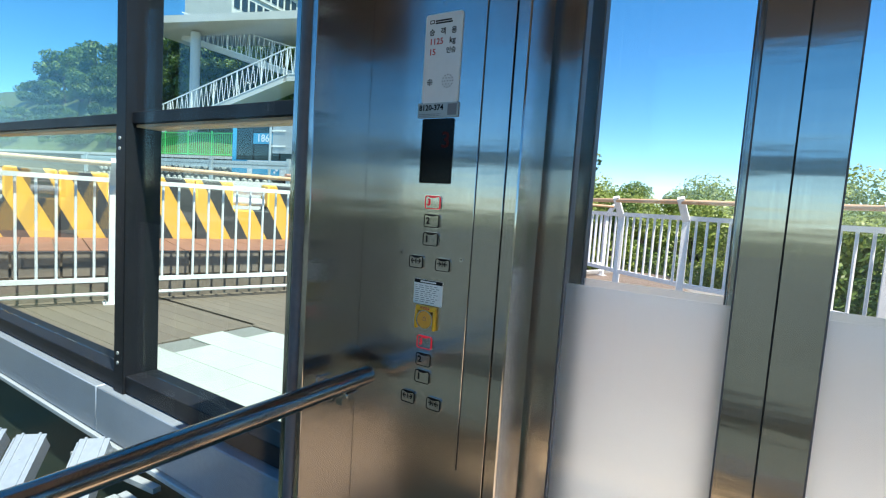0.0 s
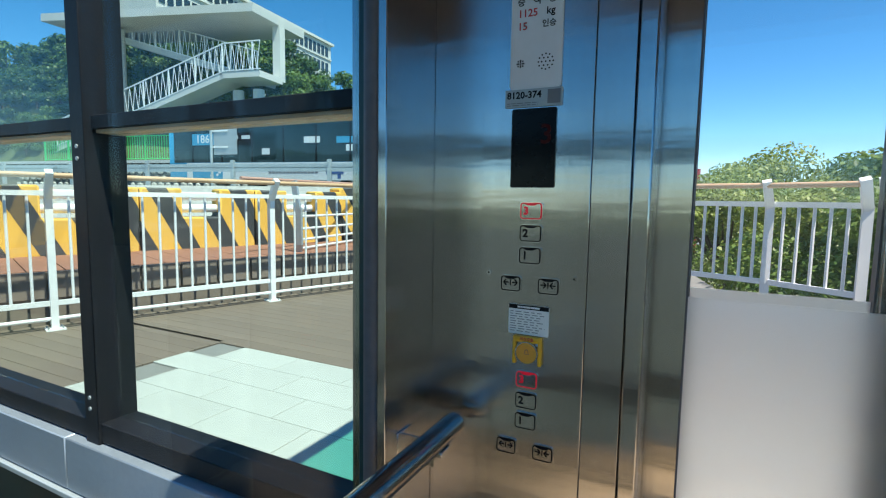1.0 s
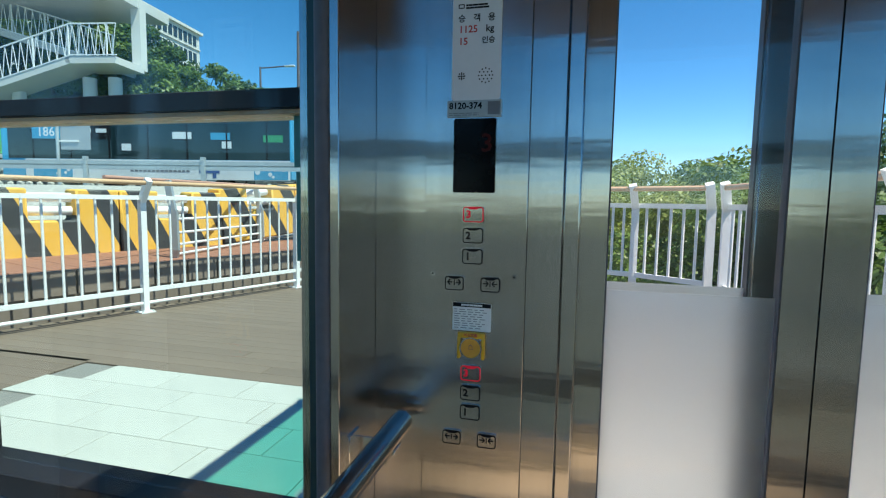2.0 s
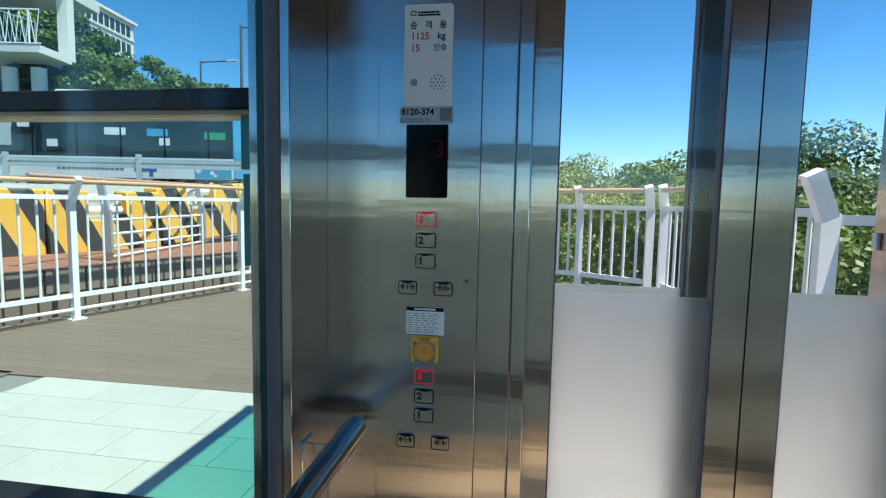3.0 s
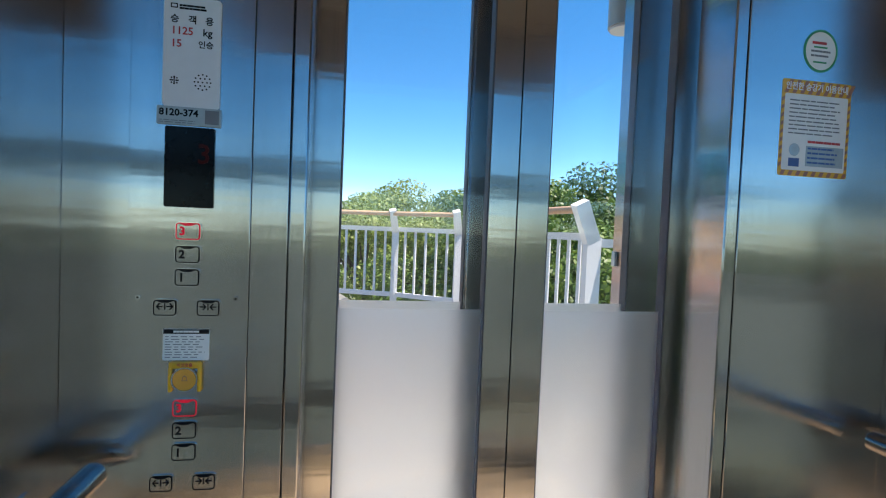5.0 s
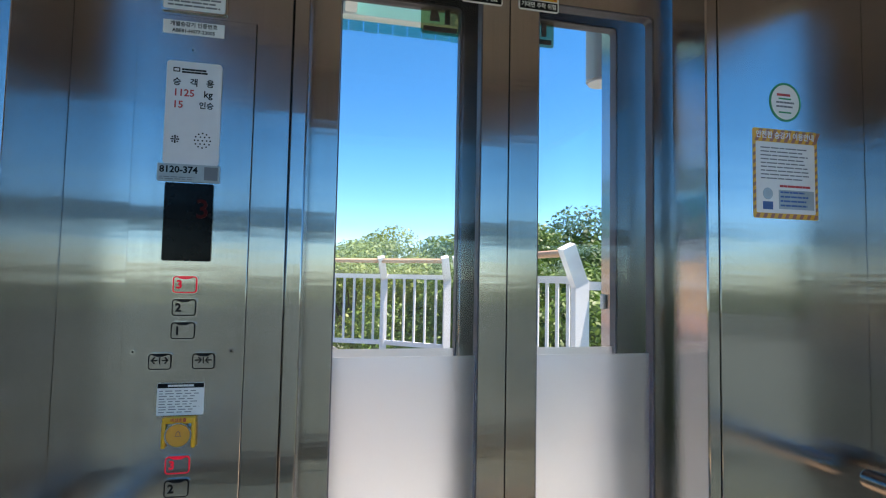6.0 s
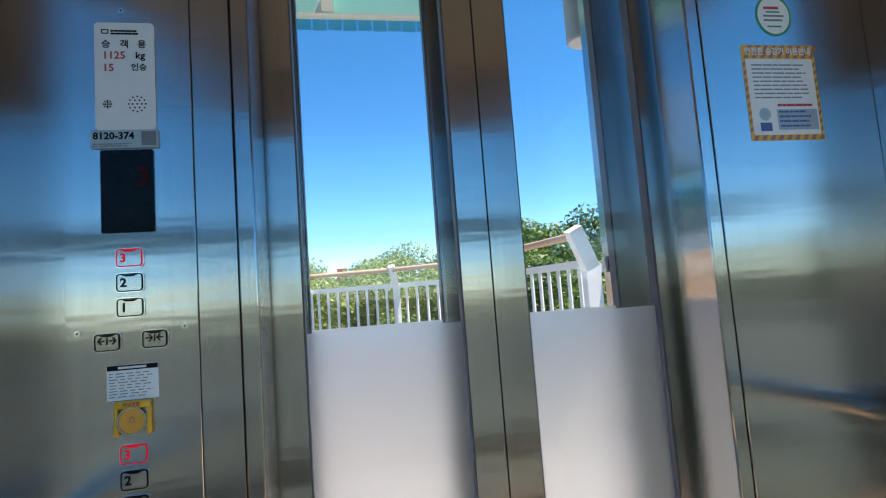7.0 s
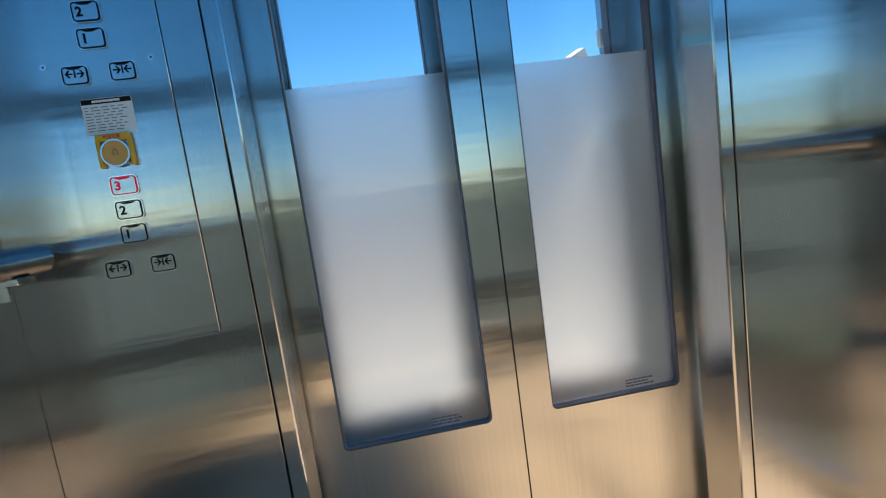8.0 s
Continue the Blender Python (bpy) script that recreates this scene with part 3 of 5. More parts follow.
for zz in (0.10, 1.50, 3.0):
    part("transom", boxed(-5.6, 3.1, -2.25, -2.17, zz, zz + 0.11, 0.003), BLACK_FRAME, rs)

# canopy of green glass over the landing
cp = thing("canopy", (0.5, 0.9, 2.46), "white steel canopy with green glass and a ribbed teal edge", "canopy", kind="structure")
for x in (-0.034, 0.497, 1.018):
    part("rib", boxed(x - 0.028, x + 0.028, FY + 0.051, 1.494, 2.469, 2.543, 0.004), WHITE_RAIL, cp)
part("front_beam", boxed(-0.062, 1.046, 1.495, 1.550, 2.460, 2.553, 0.004), WHITE_RAIL, cp)
for x0, x1 in ((-0.006, 0.469), (0.525, 0.990)):
    part("glass_pane", boxed(x0, x1, FY + 0.055, 1.493, 2.548, 2.559), GLASS_GREEN, cp, "green glass pane")
rm = bmesh.new()
for i in range(16):
    x = -0.071 + i * 0.0703
    box(rm, x, x + 0.0652, 1.551, 1.557 + 0.005 * (i % 2), 2.413, 2.581)
part("ribbed_edge", rm, GLASS_GREEN, cp, "ribbed translucent teal edge strip")

# cylinder lamp under the door head outside
lp = thing("downlight", (1.27, 0.60, 1.98), "silver cylinder lamp on the wall beside the landing door", "wall lamp")
part("housing", tubed((1.275, 0.60, 1.88), (1.275, 0.60, 2.25), 0.05, 24), SIGN_BACK, lp)
part("lens", tubed((1.275, 0.60, 1.872), (1.275, 0.60, 1.879), 0.044, 24), WHITE_PLASTIC, lp)
part("arm", boxed(1.265, 1.285, FY + 0.001, 0.552, 2.10, 2.14), CHROME, lp)

# ---- the way out: sheet ground, slabs, deck ----
gb = bmesh.new()
bmesh.ops.create_grid(gb, x_segments=2, y_segments=2, size=2500, matrix=Matrix.Translation((0, 0, -9.0)))
setting("ground", gb, GROUND, "green brown ground far below reaching the horizon", "ground")
setting("deck_slab", prism([(-5.4, 0.36), (4.2, 0.36), (4.2, 0.5), (1.6, 3.6), (0.3, 9.5), (-2.2, 11.5), (-3.2, 6.6)], "z", -0.20, -0.028), GROUT, "dark slab under the deck", "slab")

U = Vector((0.324, 0.946, 0)).normalized()
NL = Vector((-U.y, U.x, 0))
R0 = Vector((-4.10, 3.69, 0))


def along(s, n=0.0, z=0.0):
    return R0 + U * s + NL * n + Vector((0, 0, z))


PX = Matrix(((U.x, NL.x, 0), (U.y, NL.y, 0), (0, 0, 1))).to_4x4()


def railing(name, posts, label, wood=True, lean=-1):
    """Posts with bent heads, a wood-look handrail, upright balusters and a low pipe."""
    th = thing(name, posts[0], label, "railing")
    for i, p in enumerate(posts):
        a = posts[max(i - 1, 0)]
        b = posts[min(i + 1, len(posts) - 1)]
        d = (Vector(b) - Vector(a)).normalized()
        side = Vector((d.y, -d.x, 0)) * lean
        p = Vector(p)
        po = bmesh.new()
        bw_ = 0.058
        bar(po, p + Vector((0, 0, 0.01)), p + Vector((0, 0, 1.22)), bw_, bw_ + 0.017, up=side)
        bar(po, p + Vector((0, 0, 1.20)) + side * 0.0, p + Vector((0, 0, 1.435)) - side * 0.16, bw_, bw_ + 0.014, up=side)
        pp = part("post", po, WHITE_RAIL, th)
        part("base_plate", barred(p - d * 0.075 + Vector((0, 0, 0.006)), p + d * 0.075 + Vector((0, 0, 0.006)), 0.15, 0.012), WHITE_RAIL, pp)
        for sx, sy in ((1, 1), (1, -1), (-1, 1), (-1, -1)):
            c = p + d * 0.055 * sx + side * 0.055 * sy
            part("bolt", tubed(c + Vector((0, 0, 0.012)), c + Vector((0, 0, 0.028)), 0.009, 6), GALV, pp)
    for a, b in zip(posts, posts[1:]):
        a, b = Vector(a), Vector(b)
        d = (b - a).normalized()
        side = Vector((d.y, -d.x, 0)) * lean
        L = (b - a).length
        if wood:
            part("handrail", tubed(a + Vector((0, 0, 1.40)) - side * 0.145, b + Vector((0, 0, 1.40)) - side * 0.145, 0.024, 12), WOOD_RAIL, th, "wood coloured handrail tube")
        for z, w, h in ((1.245, 0.03, 0.045), (0.245, 0.03, 0.045)):
            part("rail_bar", barred(a + Vector((0, 0, z)) + d * 0.03, b + Vector((0, 0, z)) - d * 0.03, w, h), WHITE_RAIL, th)
        part("low_pipe", tubed(a + Vector((0, 0, 0.10)), b + Vector((0, 0, 0.10)), 0.019, 10), WHITE_RAIL, th)
        n = max(int(round(L / 0.155)), 2)
        for k in range(1, n):
            q = a + d * L * k / n
            part("baluster", tubed(q + Vector((0, 0, 0.266)), q + Vector((0, 0, 1.224)), 0.0125, 8), WHITE_RAIL, th)
    return th


railing("deck_railing", [along(-2.1 * 2), along(-2.1), along(0), along(2.1), along(4.2), along(6.3)], "white deck railing with bent posts and wood coloured handrail")


def tree_railing(name, posts, leans, label, step, broad=(), wood=True, low=0.62):
    """Railing with low panels: posts bent towards the deck, flat bars, slim balusters."""
    th = thing(name, posts[0], label, "railing")
    Z = Vector((0, 0, 1))
    heads = []
    for i, (p, ln) in enumerate(zip(posts, leans)):
        p, ln = Vector(p), Vector((ln[0], ln[1], 0))
        w = 0.080 if i in broad else 0.062
        po = bmesh.new()
        bar(po, p + Z * 0.01, p + Z * 1.245, w, w * 0.75, up=(0, 1, 0))
        bar(po, p + Z * 1.215, p + Z * 1.425 + ln, w, w * 0.74, up=(0, 1, 0))
        pp = part("post", po, WHITE_RAIL, th)
        part("base_plate", boxed(p.x - 0.08, p.x + 0.08, p.y - 0.08, p.y + 0.08, 0.0, 0.012, 0.002), WHITE_RAIL, pp)
        heads.append(p + Z * 1.39 + ln * 0.85)
    for i in range(len(posts) - 1):
        a, b = Vector(posts[i]), Vector(posts[i + 1])
        d = (b - a).normalized()
        L = (b - a).length
        if wood:
            part("handrail", tubed(heads[i], heads[i + 1], 0.021, 12), WOOD_RAIL, th, "wood coloured handrail tube")
        for z in (1.245, low):
            part("rail_bar", barred(a + Z * z + d * 0.03, b + Z * z - d * 0.03, 0.028, 0.042), WHITE_RAIL, th)
        n = max(int(round(L / step[i])), 1)
        for k in range(1, n):
            q = a + d * L * k / n
            part("baluster", tubed(q + Z * (low + 0.02), q + Z * 1.225, 0.0120, 8), WHITE_RAIL, th)
    return th


tree_railing("deck_railing", [(-1.30, 5.60, 0), (-0.62, 4.95, 0), (0.10, 4.40, 0), (0.93, 4.06, 0), (1.46, 3.66, 0)], [(-0.06, -0.12), (-0.05, -0.12), (-0.05, -0.13), (-0.045, -0.13), (-0.055, -0.13)], "white deck railing before the trees", (0.105, 0.105, 0.100, 0.115))
tree_railing("deck_railing", [(1.535, 3.52, 0), (1.772, 1.72, 0)], [(-0.055, -0.12), (-0.105, -0.05)], "white railing section ending at a broad bent post", (0.115,), broad=(1,))
er = thing("end_rail", (1.76, 1.70, 0), "short white flat rail leading away from the broad post", "railing")
part("rail_bar", barred((1.822, 1.71, 1.215), (2.49, 1.30, 1.215), 0.028, 0.046), WHITE_RAIL, er)
part("post", boxed(2.46, 2.52, 1.27, 1.33, 0.0, 1.24, 0.004), WHITE_RAIL, er)

# ---- street side ----
pv = thing("raised_pavement", along(1, 1.5, 0.3), "red paved strip on a brown stone kerb", "pavement", kind="structure")
pk = bmesh.new()
bar(pk, along(-9, 2.05, 0.22), along(6.2, 2.05, 0.22), 3.3, 0.52)
part("bed", pk, KERB, pv)
ks = bmesh.new()
box(ks, -0.19, 0.19, -0.03, 0.03, -0.13, 0.13, 0.006)
ksm = mesh_of("kerb_stone", ks, KERB)
rotU = math.atan2(U.y, U.x)
for i in range(34):
    piece("kerb_stone", ksm, pv, along(-7.5 + i * 0.40, 0.385, 0.36), (0, 0, rotU))
pm = bmesh.new()
box(pm, -0.145, 0.145, -0.145, 0.145, 0, 0.02, 0.004)
pme = mesh_of("paver", pm, PAVER)
for i in range(40):
    for j in range(5):
        piece("paver", pme, pv, along(-6.0 + i * 0.30, 0.56 + j * 0.30, 0.482), (0, 0, rotU))

# hazard barriers
def barrier():
    th = thing("barrier", (0, 0, 0), "yellow and black banded concrete barrier with white pipes in its notch", "barrier", "barriers along the street")
    pts = [(-0.77, 0), (0.77, 0), (0.77, 0.90), (0.255, 0.90), (0.255, 0.50), (-0.255, 0.50), (-0.255, 0.90), (-0.77, 0.90)]
    part("block", prism(pts, "y", -0.17, 0.17, 0.022), HAZARD, th)
    for z in (0.62, 0.79):
        part("pipe", tubed((-0.257, 0, z), (0.257, 0, z), 0.060, 14), WHITE_RAIL, th, "white pipe")
    return th


br = barrier()
for i in range(9):
    s_ = 1.40 + (i - 6) * 1.556
    p = along(s_, 2.0, 0.44 + max(s_ - 1.4, 0) * 0.085)
    m = Matrix.Translation(p) @ Matrix.Rotation(rotU, 4, "Z") @ Matrix.Rotation(-0.085 if s_ > 1.5 else 0.0, 4, "Y")
    if i == 0:
        br.matrix_basis = m
    else:
        copy_thing(br, m)

# fence of level white pipes behind the deck railing, with a pinkish top rail
F0, F1 = Vector((-4.45, 4.51, 0)), Vector((-5.30, 9.40, 0))
ph = thing("pipe_fence", F0, "white level pipe fence with a pinkish top rail", "fence")
for z in (1.24, 0.98, 0.81, 0.66, 0.54):
    part("pipe", tubed(F0 + Vector((0, 0, z)), F1 + Vector((0, 0, z)), 0.017, 10), WHITE_RAIL, ph)
part("top_rail", tubed(F0 + Vector((-0.05, -0.9, 1.46)), F1 + Vector((-0.05, 0, 1.50)), 0.022, 10), PIPE_PINK, ph, "pinkish top rail")
for k, f_ in enumerate((0.0, 0.5, 1.0)):
    q = F0.lerp(F1, f_)
    qb = bmesh.new()
    bar(qb, q + Vector((0, 0, 0.48)), q + Vector((0.05, -0.03, 0.62)), 0.035, 0.11, up=(1, 0, 0))
    bar(qb, q + Vector((0.05, -0.03, 0.60)), q + Vector((0.03, -0.02, 1.10)), 0.035, 0.12, up=(1, 0, 0))
    bar(qb, q + Vector((0.03, -0.02, 1.08)), q + Vector((-0.06, 0, 1.46)), 0.035, 0.09, up=(1, 0, 0))
    part("curved_post", qb, SIGN_BACK, ph, "grey curved fence post")

# road and verge
T = Vector((0.985, 0.17, 0)).normalized()
M = Vector((-T.y, T.x, 0))
Q0 = Vector((-9.5, 13.0, 0))


def road(s, n=0.0, z=0.0):
    return Q0 + T * s + M * n + Vector((0, 0, z))


rotT = math.atan2(T.y, T.x)
vb = bmesh.new()
vv = [vb.verts.new(p) for p in (along(-14, 3.2, 0.42), along(6.2, 3.2, 0.42), road(3.6, 0, 1.6), road(-25, 0, 1.6))]
vb.faces.new(vv)
setting("verge", vb, CONCRETE_GREY, "grey concrete slope between pavement and road", "slope")
rb = bmesh.new()
bar(rb, road(-60, 4.1, 1.45), road(3.6, 4.1, 1.45), 8.2, 0.30)
setting("road", rb, ASPHALT, "dark asphalt road beyond the barriers", "road")
gr = thing("guardrail", road(0, 0.6, 1.6), "zinc guard rail with bolted posts along the road", "guard rail")
for i in range(6):
    s0 = -17.6 + i * 4.0
    part("post", barred(road(s0, 0.6, 1.6), road(s0, 0.6, 2.56), 0.14, 0.10, up=M), GALV, gr)
    part("bolt", tubed(road(s0, 0.48, 2.46), road(s0, 0.55, 2.46), 0.02, 8), GALV, gr)
for z in (2.36, 2.20):
    part("beam", barred(road(-18, 0.62, z), road(3.4, 0.62, z), 0.05, 0.12), GALV, gr)
part("beam_web", barred(road(-18, 0.66, 2.28), road(3.4, 0.66, 2.28), 0.02, 0.16), GALV, gr)

# bus
def bus(at):
    L, W, H = 10.8, 2.45, 3.05
    th = thing("bus", (0, 0, 0), "blue and white city bus with dark tinted windows", "bus")
    sec = [(0, 0.35), (0, 2.85), (0.12, 3.02), (0.3, H), (W - 0.3, H), (W - 0.12, 3.02), (W, 2.85), (W, 0.35)]
    part("body", prism(sec, "x", -L, 0, 0.0), BUS_BLUE, th)
    part("side_panel", boxed(-L + 0.9, -0.05, -0.012, -0.001, 0.30, 0.985), BUS_WHITE, th, "white advertising side panel")
    rng = random.Random(5)
    for x0, x1 in ((-1.35, -0.12), (-9.6, -8.1)):
        part("blue_patch", boxed(x0, x1, -0.016, -0.0125, 0.32, 0.90), BUS_BLUE, th, "sky blue patch with white dots")
        for k in range(7):
            x, z, r = rng.uniform(x0 + 0.1, x1 - 0.1), rng.uniform(0.42, 0.80), rng.uniform(0.04, 0.10)
            part("dot", tubed((x, -0.020, z), (x, -0.0165, z), r, 16), BUS_WHITE, th)
    part("ad_mark", boxed(-3.22, -3.08, -0.018, -0.0125, 0.36, 0.80), INK_BLUE, th)
    part("ad_mark", boxed(-2.86, -2.72, -0.018, -0.0125, 0.36, 0.80), INK_BLUE, th)
    part("ad_mark", boxed(-3.34, -2.60, -0.022, -0.0185, 0.54, 0.64), INK_BLUE, th)
    lb = bmesh.new()
    x = -5.9
    while x < -3.7:
        w = 0.16
        box(lb, x, x + w * 0.75, -0.018, -0.0125, 0.56, 0.70)
        x += w
    part("ad_lettering", lb, INK_GREY, th)
    part("window_band", boxed(-L + 0.25, -0.06, -0.010, -0.001, 1.00, 2.62), BUS_GLASS, th, "dark tinted window band")
    for i in range(7):
        x = -L + 1.2 + i * 1.45
        part("window_bar", boxed(x, x + 0.06, -0.020, -0.0105, 1.00, 2.62), INK, th)
    part("route_board", boxed(-9.6, -6.6, -0.026, -0.0205, 1.68, 2.18), INK, th, "black route board")
    part("route_field", boxed(-9.58, -8.5, -0.031, -0.0265, 1.70, 2.16), BUS_BLUE, th)
    text_part("route_number", "186", 0.46, -9.04, 1.93, -0.034, BUS_WHITE, th, "white route number", "CENTER")
    rb_ = bmesh.new()
    for k in range(3):
        box(rb_, -8.3 + k * 0.58, -7.9 + k * 0.58, -0.031, -0.0265, 1.92, 2.06)
    part("stop_names", rb_, BUS_WHITE, th)
    for i, (x, z) in enumerate(((-6.2, 1.30), (-4.3, 1.72), (-2.9, 1.70), (-2.5, 1.40), (-1.0, 1.62))):
        part("window_sticker", boxed(x, x + (0.35 if i in (0, 3) else 0.7), -0.018, -0.0105, z, z + 0.24), GREEN_INK if i == 4 else BUS_WHITE if i in (0, 1, 3) else BUS_BLUE, th)
    part("windscreen", boxed(-L - 0.012, -L - 0.001, 0.15, W - 0.15, 1.15, 2.75), BUS_GLASS, th)
    part("roof_pod", prism([(-6.5, H), (-2.0, H), (-2.2, H + 0.22), (-6.2, H + 0.22)], "y", 0.5, W - 0.5, 0.03), BUS_WHITE, th)
    for x in (-L + 2.6, -2.9):
        for y in (0.16, W - 0.16):
            wh = part("tyre", tubed((x, y - 0.15, 0.48), (x, y + 0.15, 0.48), 0.48, 24), TYRE, th)
            part("rim", tubed((x, y - 0.16, 0.48), (x, y + 0.16, 0.48), 0.27, 18), GALV, wh)
    th.matrix_basis = at
    return th


bus(Matrix.Translation(road(0.7, 2.2, 1.6)) @ Matrix.Rotation(rotT, 4, "Z"))


def car(at):
    th = thing("parked_car", (0, 0, 0), "silver hatchback car on the road", "car")
    side = [(-2.1, 0.3), (-2.15, 0.75), (-1.9, 0.95), (-1.1, 1.02), (-0.5, 1.42), (0.9, 1.45), (1.75, 1.0), (2.1, 0.85), (2.1, 0.3)]
    part("body", prism(side, "y", 0, 1.7, 0.05), CAR_PAINT, th)
    part("side_glass", prism([(-1.0, 1.03), (-0.45, 1.37), (0.85, 1.39), (1.5, 1.03)], "y", -0.008, 1.708), BUS_GLASS, th)
    for x in (-1.35, 1.35):
        for y in (0.1, 1.6):
            wh = part("tyre", tubed((x, y - 0.11, 0.32), (x, y + 0.11, 0.32), 0.32, 20), TYRE, th)
            part("rim", tubed((x, y - 0.12, 0.32), (x, y + 0.12, 0.32), 0.19, 16), GALV, wh)
    th.matrix_basis = at


car(Matrix.Translation(road(1.2, 5.6, 1.6)) @ Matrix.Rotation(rotT + 0.05, 4, "Z"))

# rubble wall, green fence
sw = thing("rubble_wall", road(-5, 8.0, 1.6), "rubble stone retaining wall along the road", "wall", kind="structure")
part("core", barred(road(-60, 8.3, 2.3), road(3, 8.3, 2.3), 0.6, 1.5), MORTAR, sw)
part("coping", barred(road(-60, 8.25, 3.12), road(3, 8.25, 3.12), 0.8, 0.16), CONCRETE, sw, "pale concrete coping")
rng = random.Random(7)
stones = []
for k in range(3):
    sb_ = bmesh.new()
    bmesh.ops.create_icosphere(sb_, subdivisions=1, radius=1.0)
    for v in sb_.verts:
        v.co *= rng.uniform(0.82, 1.12)
    stones.append(mesh_of("stone", sb_, STONE))
for i in range(60):
    for j in range(4):
        piece("stone", stones[(i + j) % 3], sw, road(-28 + i * 0.52 + 0.26 * (j % 2) + rng.uniform(-0.06, 0.06), 7.98, 1.82 + j * 0.36), (0, 0, rotT), (rng.uniform(0.19, 0.25), 0.10, rng.uniform(0.13, 0.18)))
gf = thing("green_fence", road(-5, 8.3, 3.2), "bright green steel bar fence on the rubble wall", "fence")
for z in (3.32, 4.62):
    part("rail_bar", barred(road(-26, 8.3, z), road(3, 8.3, z), 0.05, 0.05), GREEN_FENCE, gf)
for i in range(15):
    part("post", barred(road(-26 + i * 2, 8.3, 3.2), road(-26 + i * 2, 8.3, 4.75), 0.06, 0.06, up=M), GREEN_FENCE, gf)
bb = bmesh.new()
box(bb, -0.014, 0.014, -0.014, 0.014, 0, 1.27)
bbm = mesh_of("bar", bb, GREEN_FENCE)
for i in range(162):
    piece("bar", bbm, gf, road(-25.9 + i * 0.179, 8.3, 3.34), (0, 0, rotT))

# traffic sign from behind, on a pole
ts = thing("traffic_sign", road(-6.80, 0.9, 1.6), "grey back of a traffic sign on a steel pole", "traffic sign")
part("pole", tubed(road(-6.80, 0.9, 1.6), road(-6.80, 0.9, 3.95), 0.05, 12), GALV, ts)
part("plate", barred(road(-6.75, 0.98, 3.35), road(-5.70, 0.98, 3.35), 0.02, 1.1), SIGN_BACK, ts)
for z in (3.08, 3.68):
    part("bracket", barred(road(-6.80, 0.95, z), road(-6.10, 0.95, z), 0.03, 0.05), WHITE_RAIL, ts)
cb = thing("control_box", road(1.9, 0.9, 1.6), "grey street control boxes on a pole", "control box")
part("pole", tubed(road(1.9, 0.95, 1.6), road(1.9, 0.95, 3.2), 0.05, 10), GALV, cb)
part("case", barred(road(1.7, 0.8, 2.55), road(1.7, 0.8, 3.35), 0.28, 0.22, up=M), SIGN_BACK, cb)
part("case", barred(road(2.02, 0.78, 2.85), road(2.02, 0.78, 3.2), 0.3, 0.22, up=M), WHITE_PLASTIC, cb)


def street_lamp(x, y, z, h, arm):
    th = thing("street_lamp", (x, y, z), "slim dark street lamp with a long arm", "street lamp", "street lamps")
    part("pole", tubed((x, y, z), (x, y, z + h), 0.11, 10, 0.07), POLE, th)
    part("arm", tubed((x, y, z + h - 0.1), (x + arm, y + 0.2, z + h), 0.05, 8), POLE, th)
    part("head", boxed(x + arm - 0.1, x + arm + 0.7, y + 0.1, y + 0.35, z + h - 0.05, z + h + 0.05, 0.02), WHITE_PLASTIC, th)


street_lamp(-14.6, 25.2, 1.6, 8.8, 1.9)
street_lamp(-22.5, 33.5, 1.6, 9.4, 2.0)

# ---- hillside, stair ramp, building ----
def crest(s):
    return min(7.9 + 0.42 * (-5.0 - s), 14.0) if s < -5.0 else max(7.9 - 1.3 * (s + 5.0), 4.0)


def hill(s, n):
    return 3.1 + min(max((n - 8.6) / 7.0, 0), 1) * max(crest(s) - 4.3 - 3.1, 0.1)


hb = bmesh.new()
bmesh.ops.create_grid(hb, x_segments=50, y_segments=24, size=1.0)
for v in hb.verts:
    s_, n_ = -75 + (v.co.x + 1) * 39, 8.55 + (v.co.y + 1) * 20
    p = road(s_, n_, 0)
    p.z = hill(s_, n_) + 0.3 * noise.noise(p * 0.3)
    v.co = p
setting("hillside", hb, SOIL, "overgrown green hillside above the road", "hill")


def leaves(bm_verts, faces, centre, radius, count, size, rng, flat=1.0):
    for _ in range(count):
        d = Vector((rng.gauss(0, 1), rng.gauss(0, 1), rng.gauss(0, 1))).normalized() * (rng.random() ** 0.4)
        c = centre + Vector((d.x * radius, d.y * radius, d.z * radius * flat))
        n = (d + Vector((rng.gauss(0, 0.6), rng.gauss(0, 0.6), rng.gauss(0.4, 0.6)))).normalized()
        t = n.orthogonal().normalized()
        t = (Matrix.Rotation(rng.uniform(0, 6.28), 3, n) @ t)
        b = n.cross(t)
        s = size * rng.uniform(0.6, 1.3)
        k = len(bm_verts)
        bm_verts += [c - t * s * 0.5, c + b * s * 0.32, c + t * s * 0.6, c - b * s * 0.32]
        faces.append((k, k + 1, k + 2, k + 3))


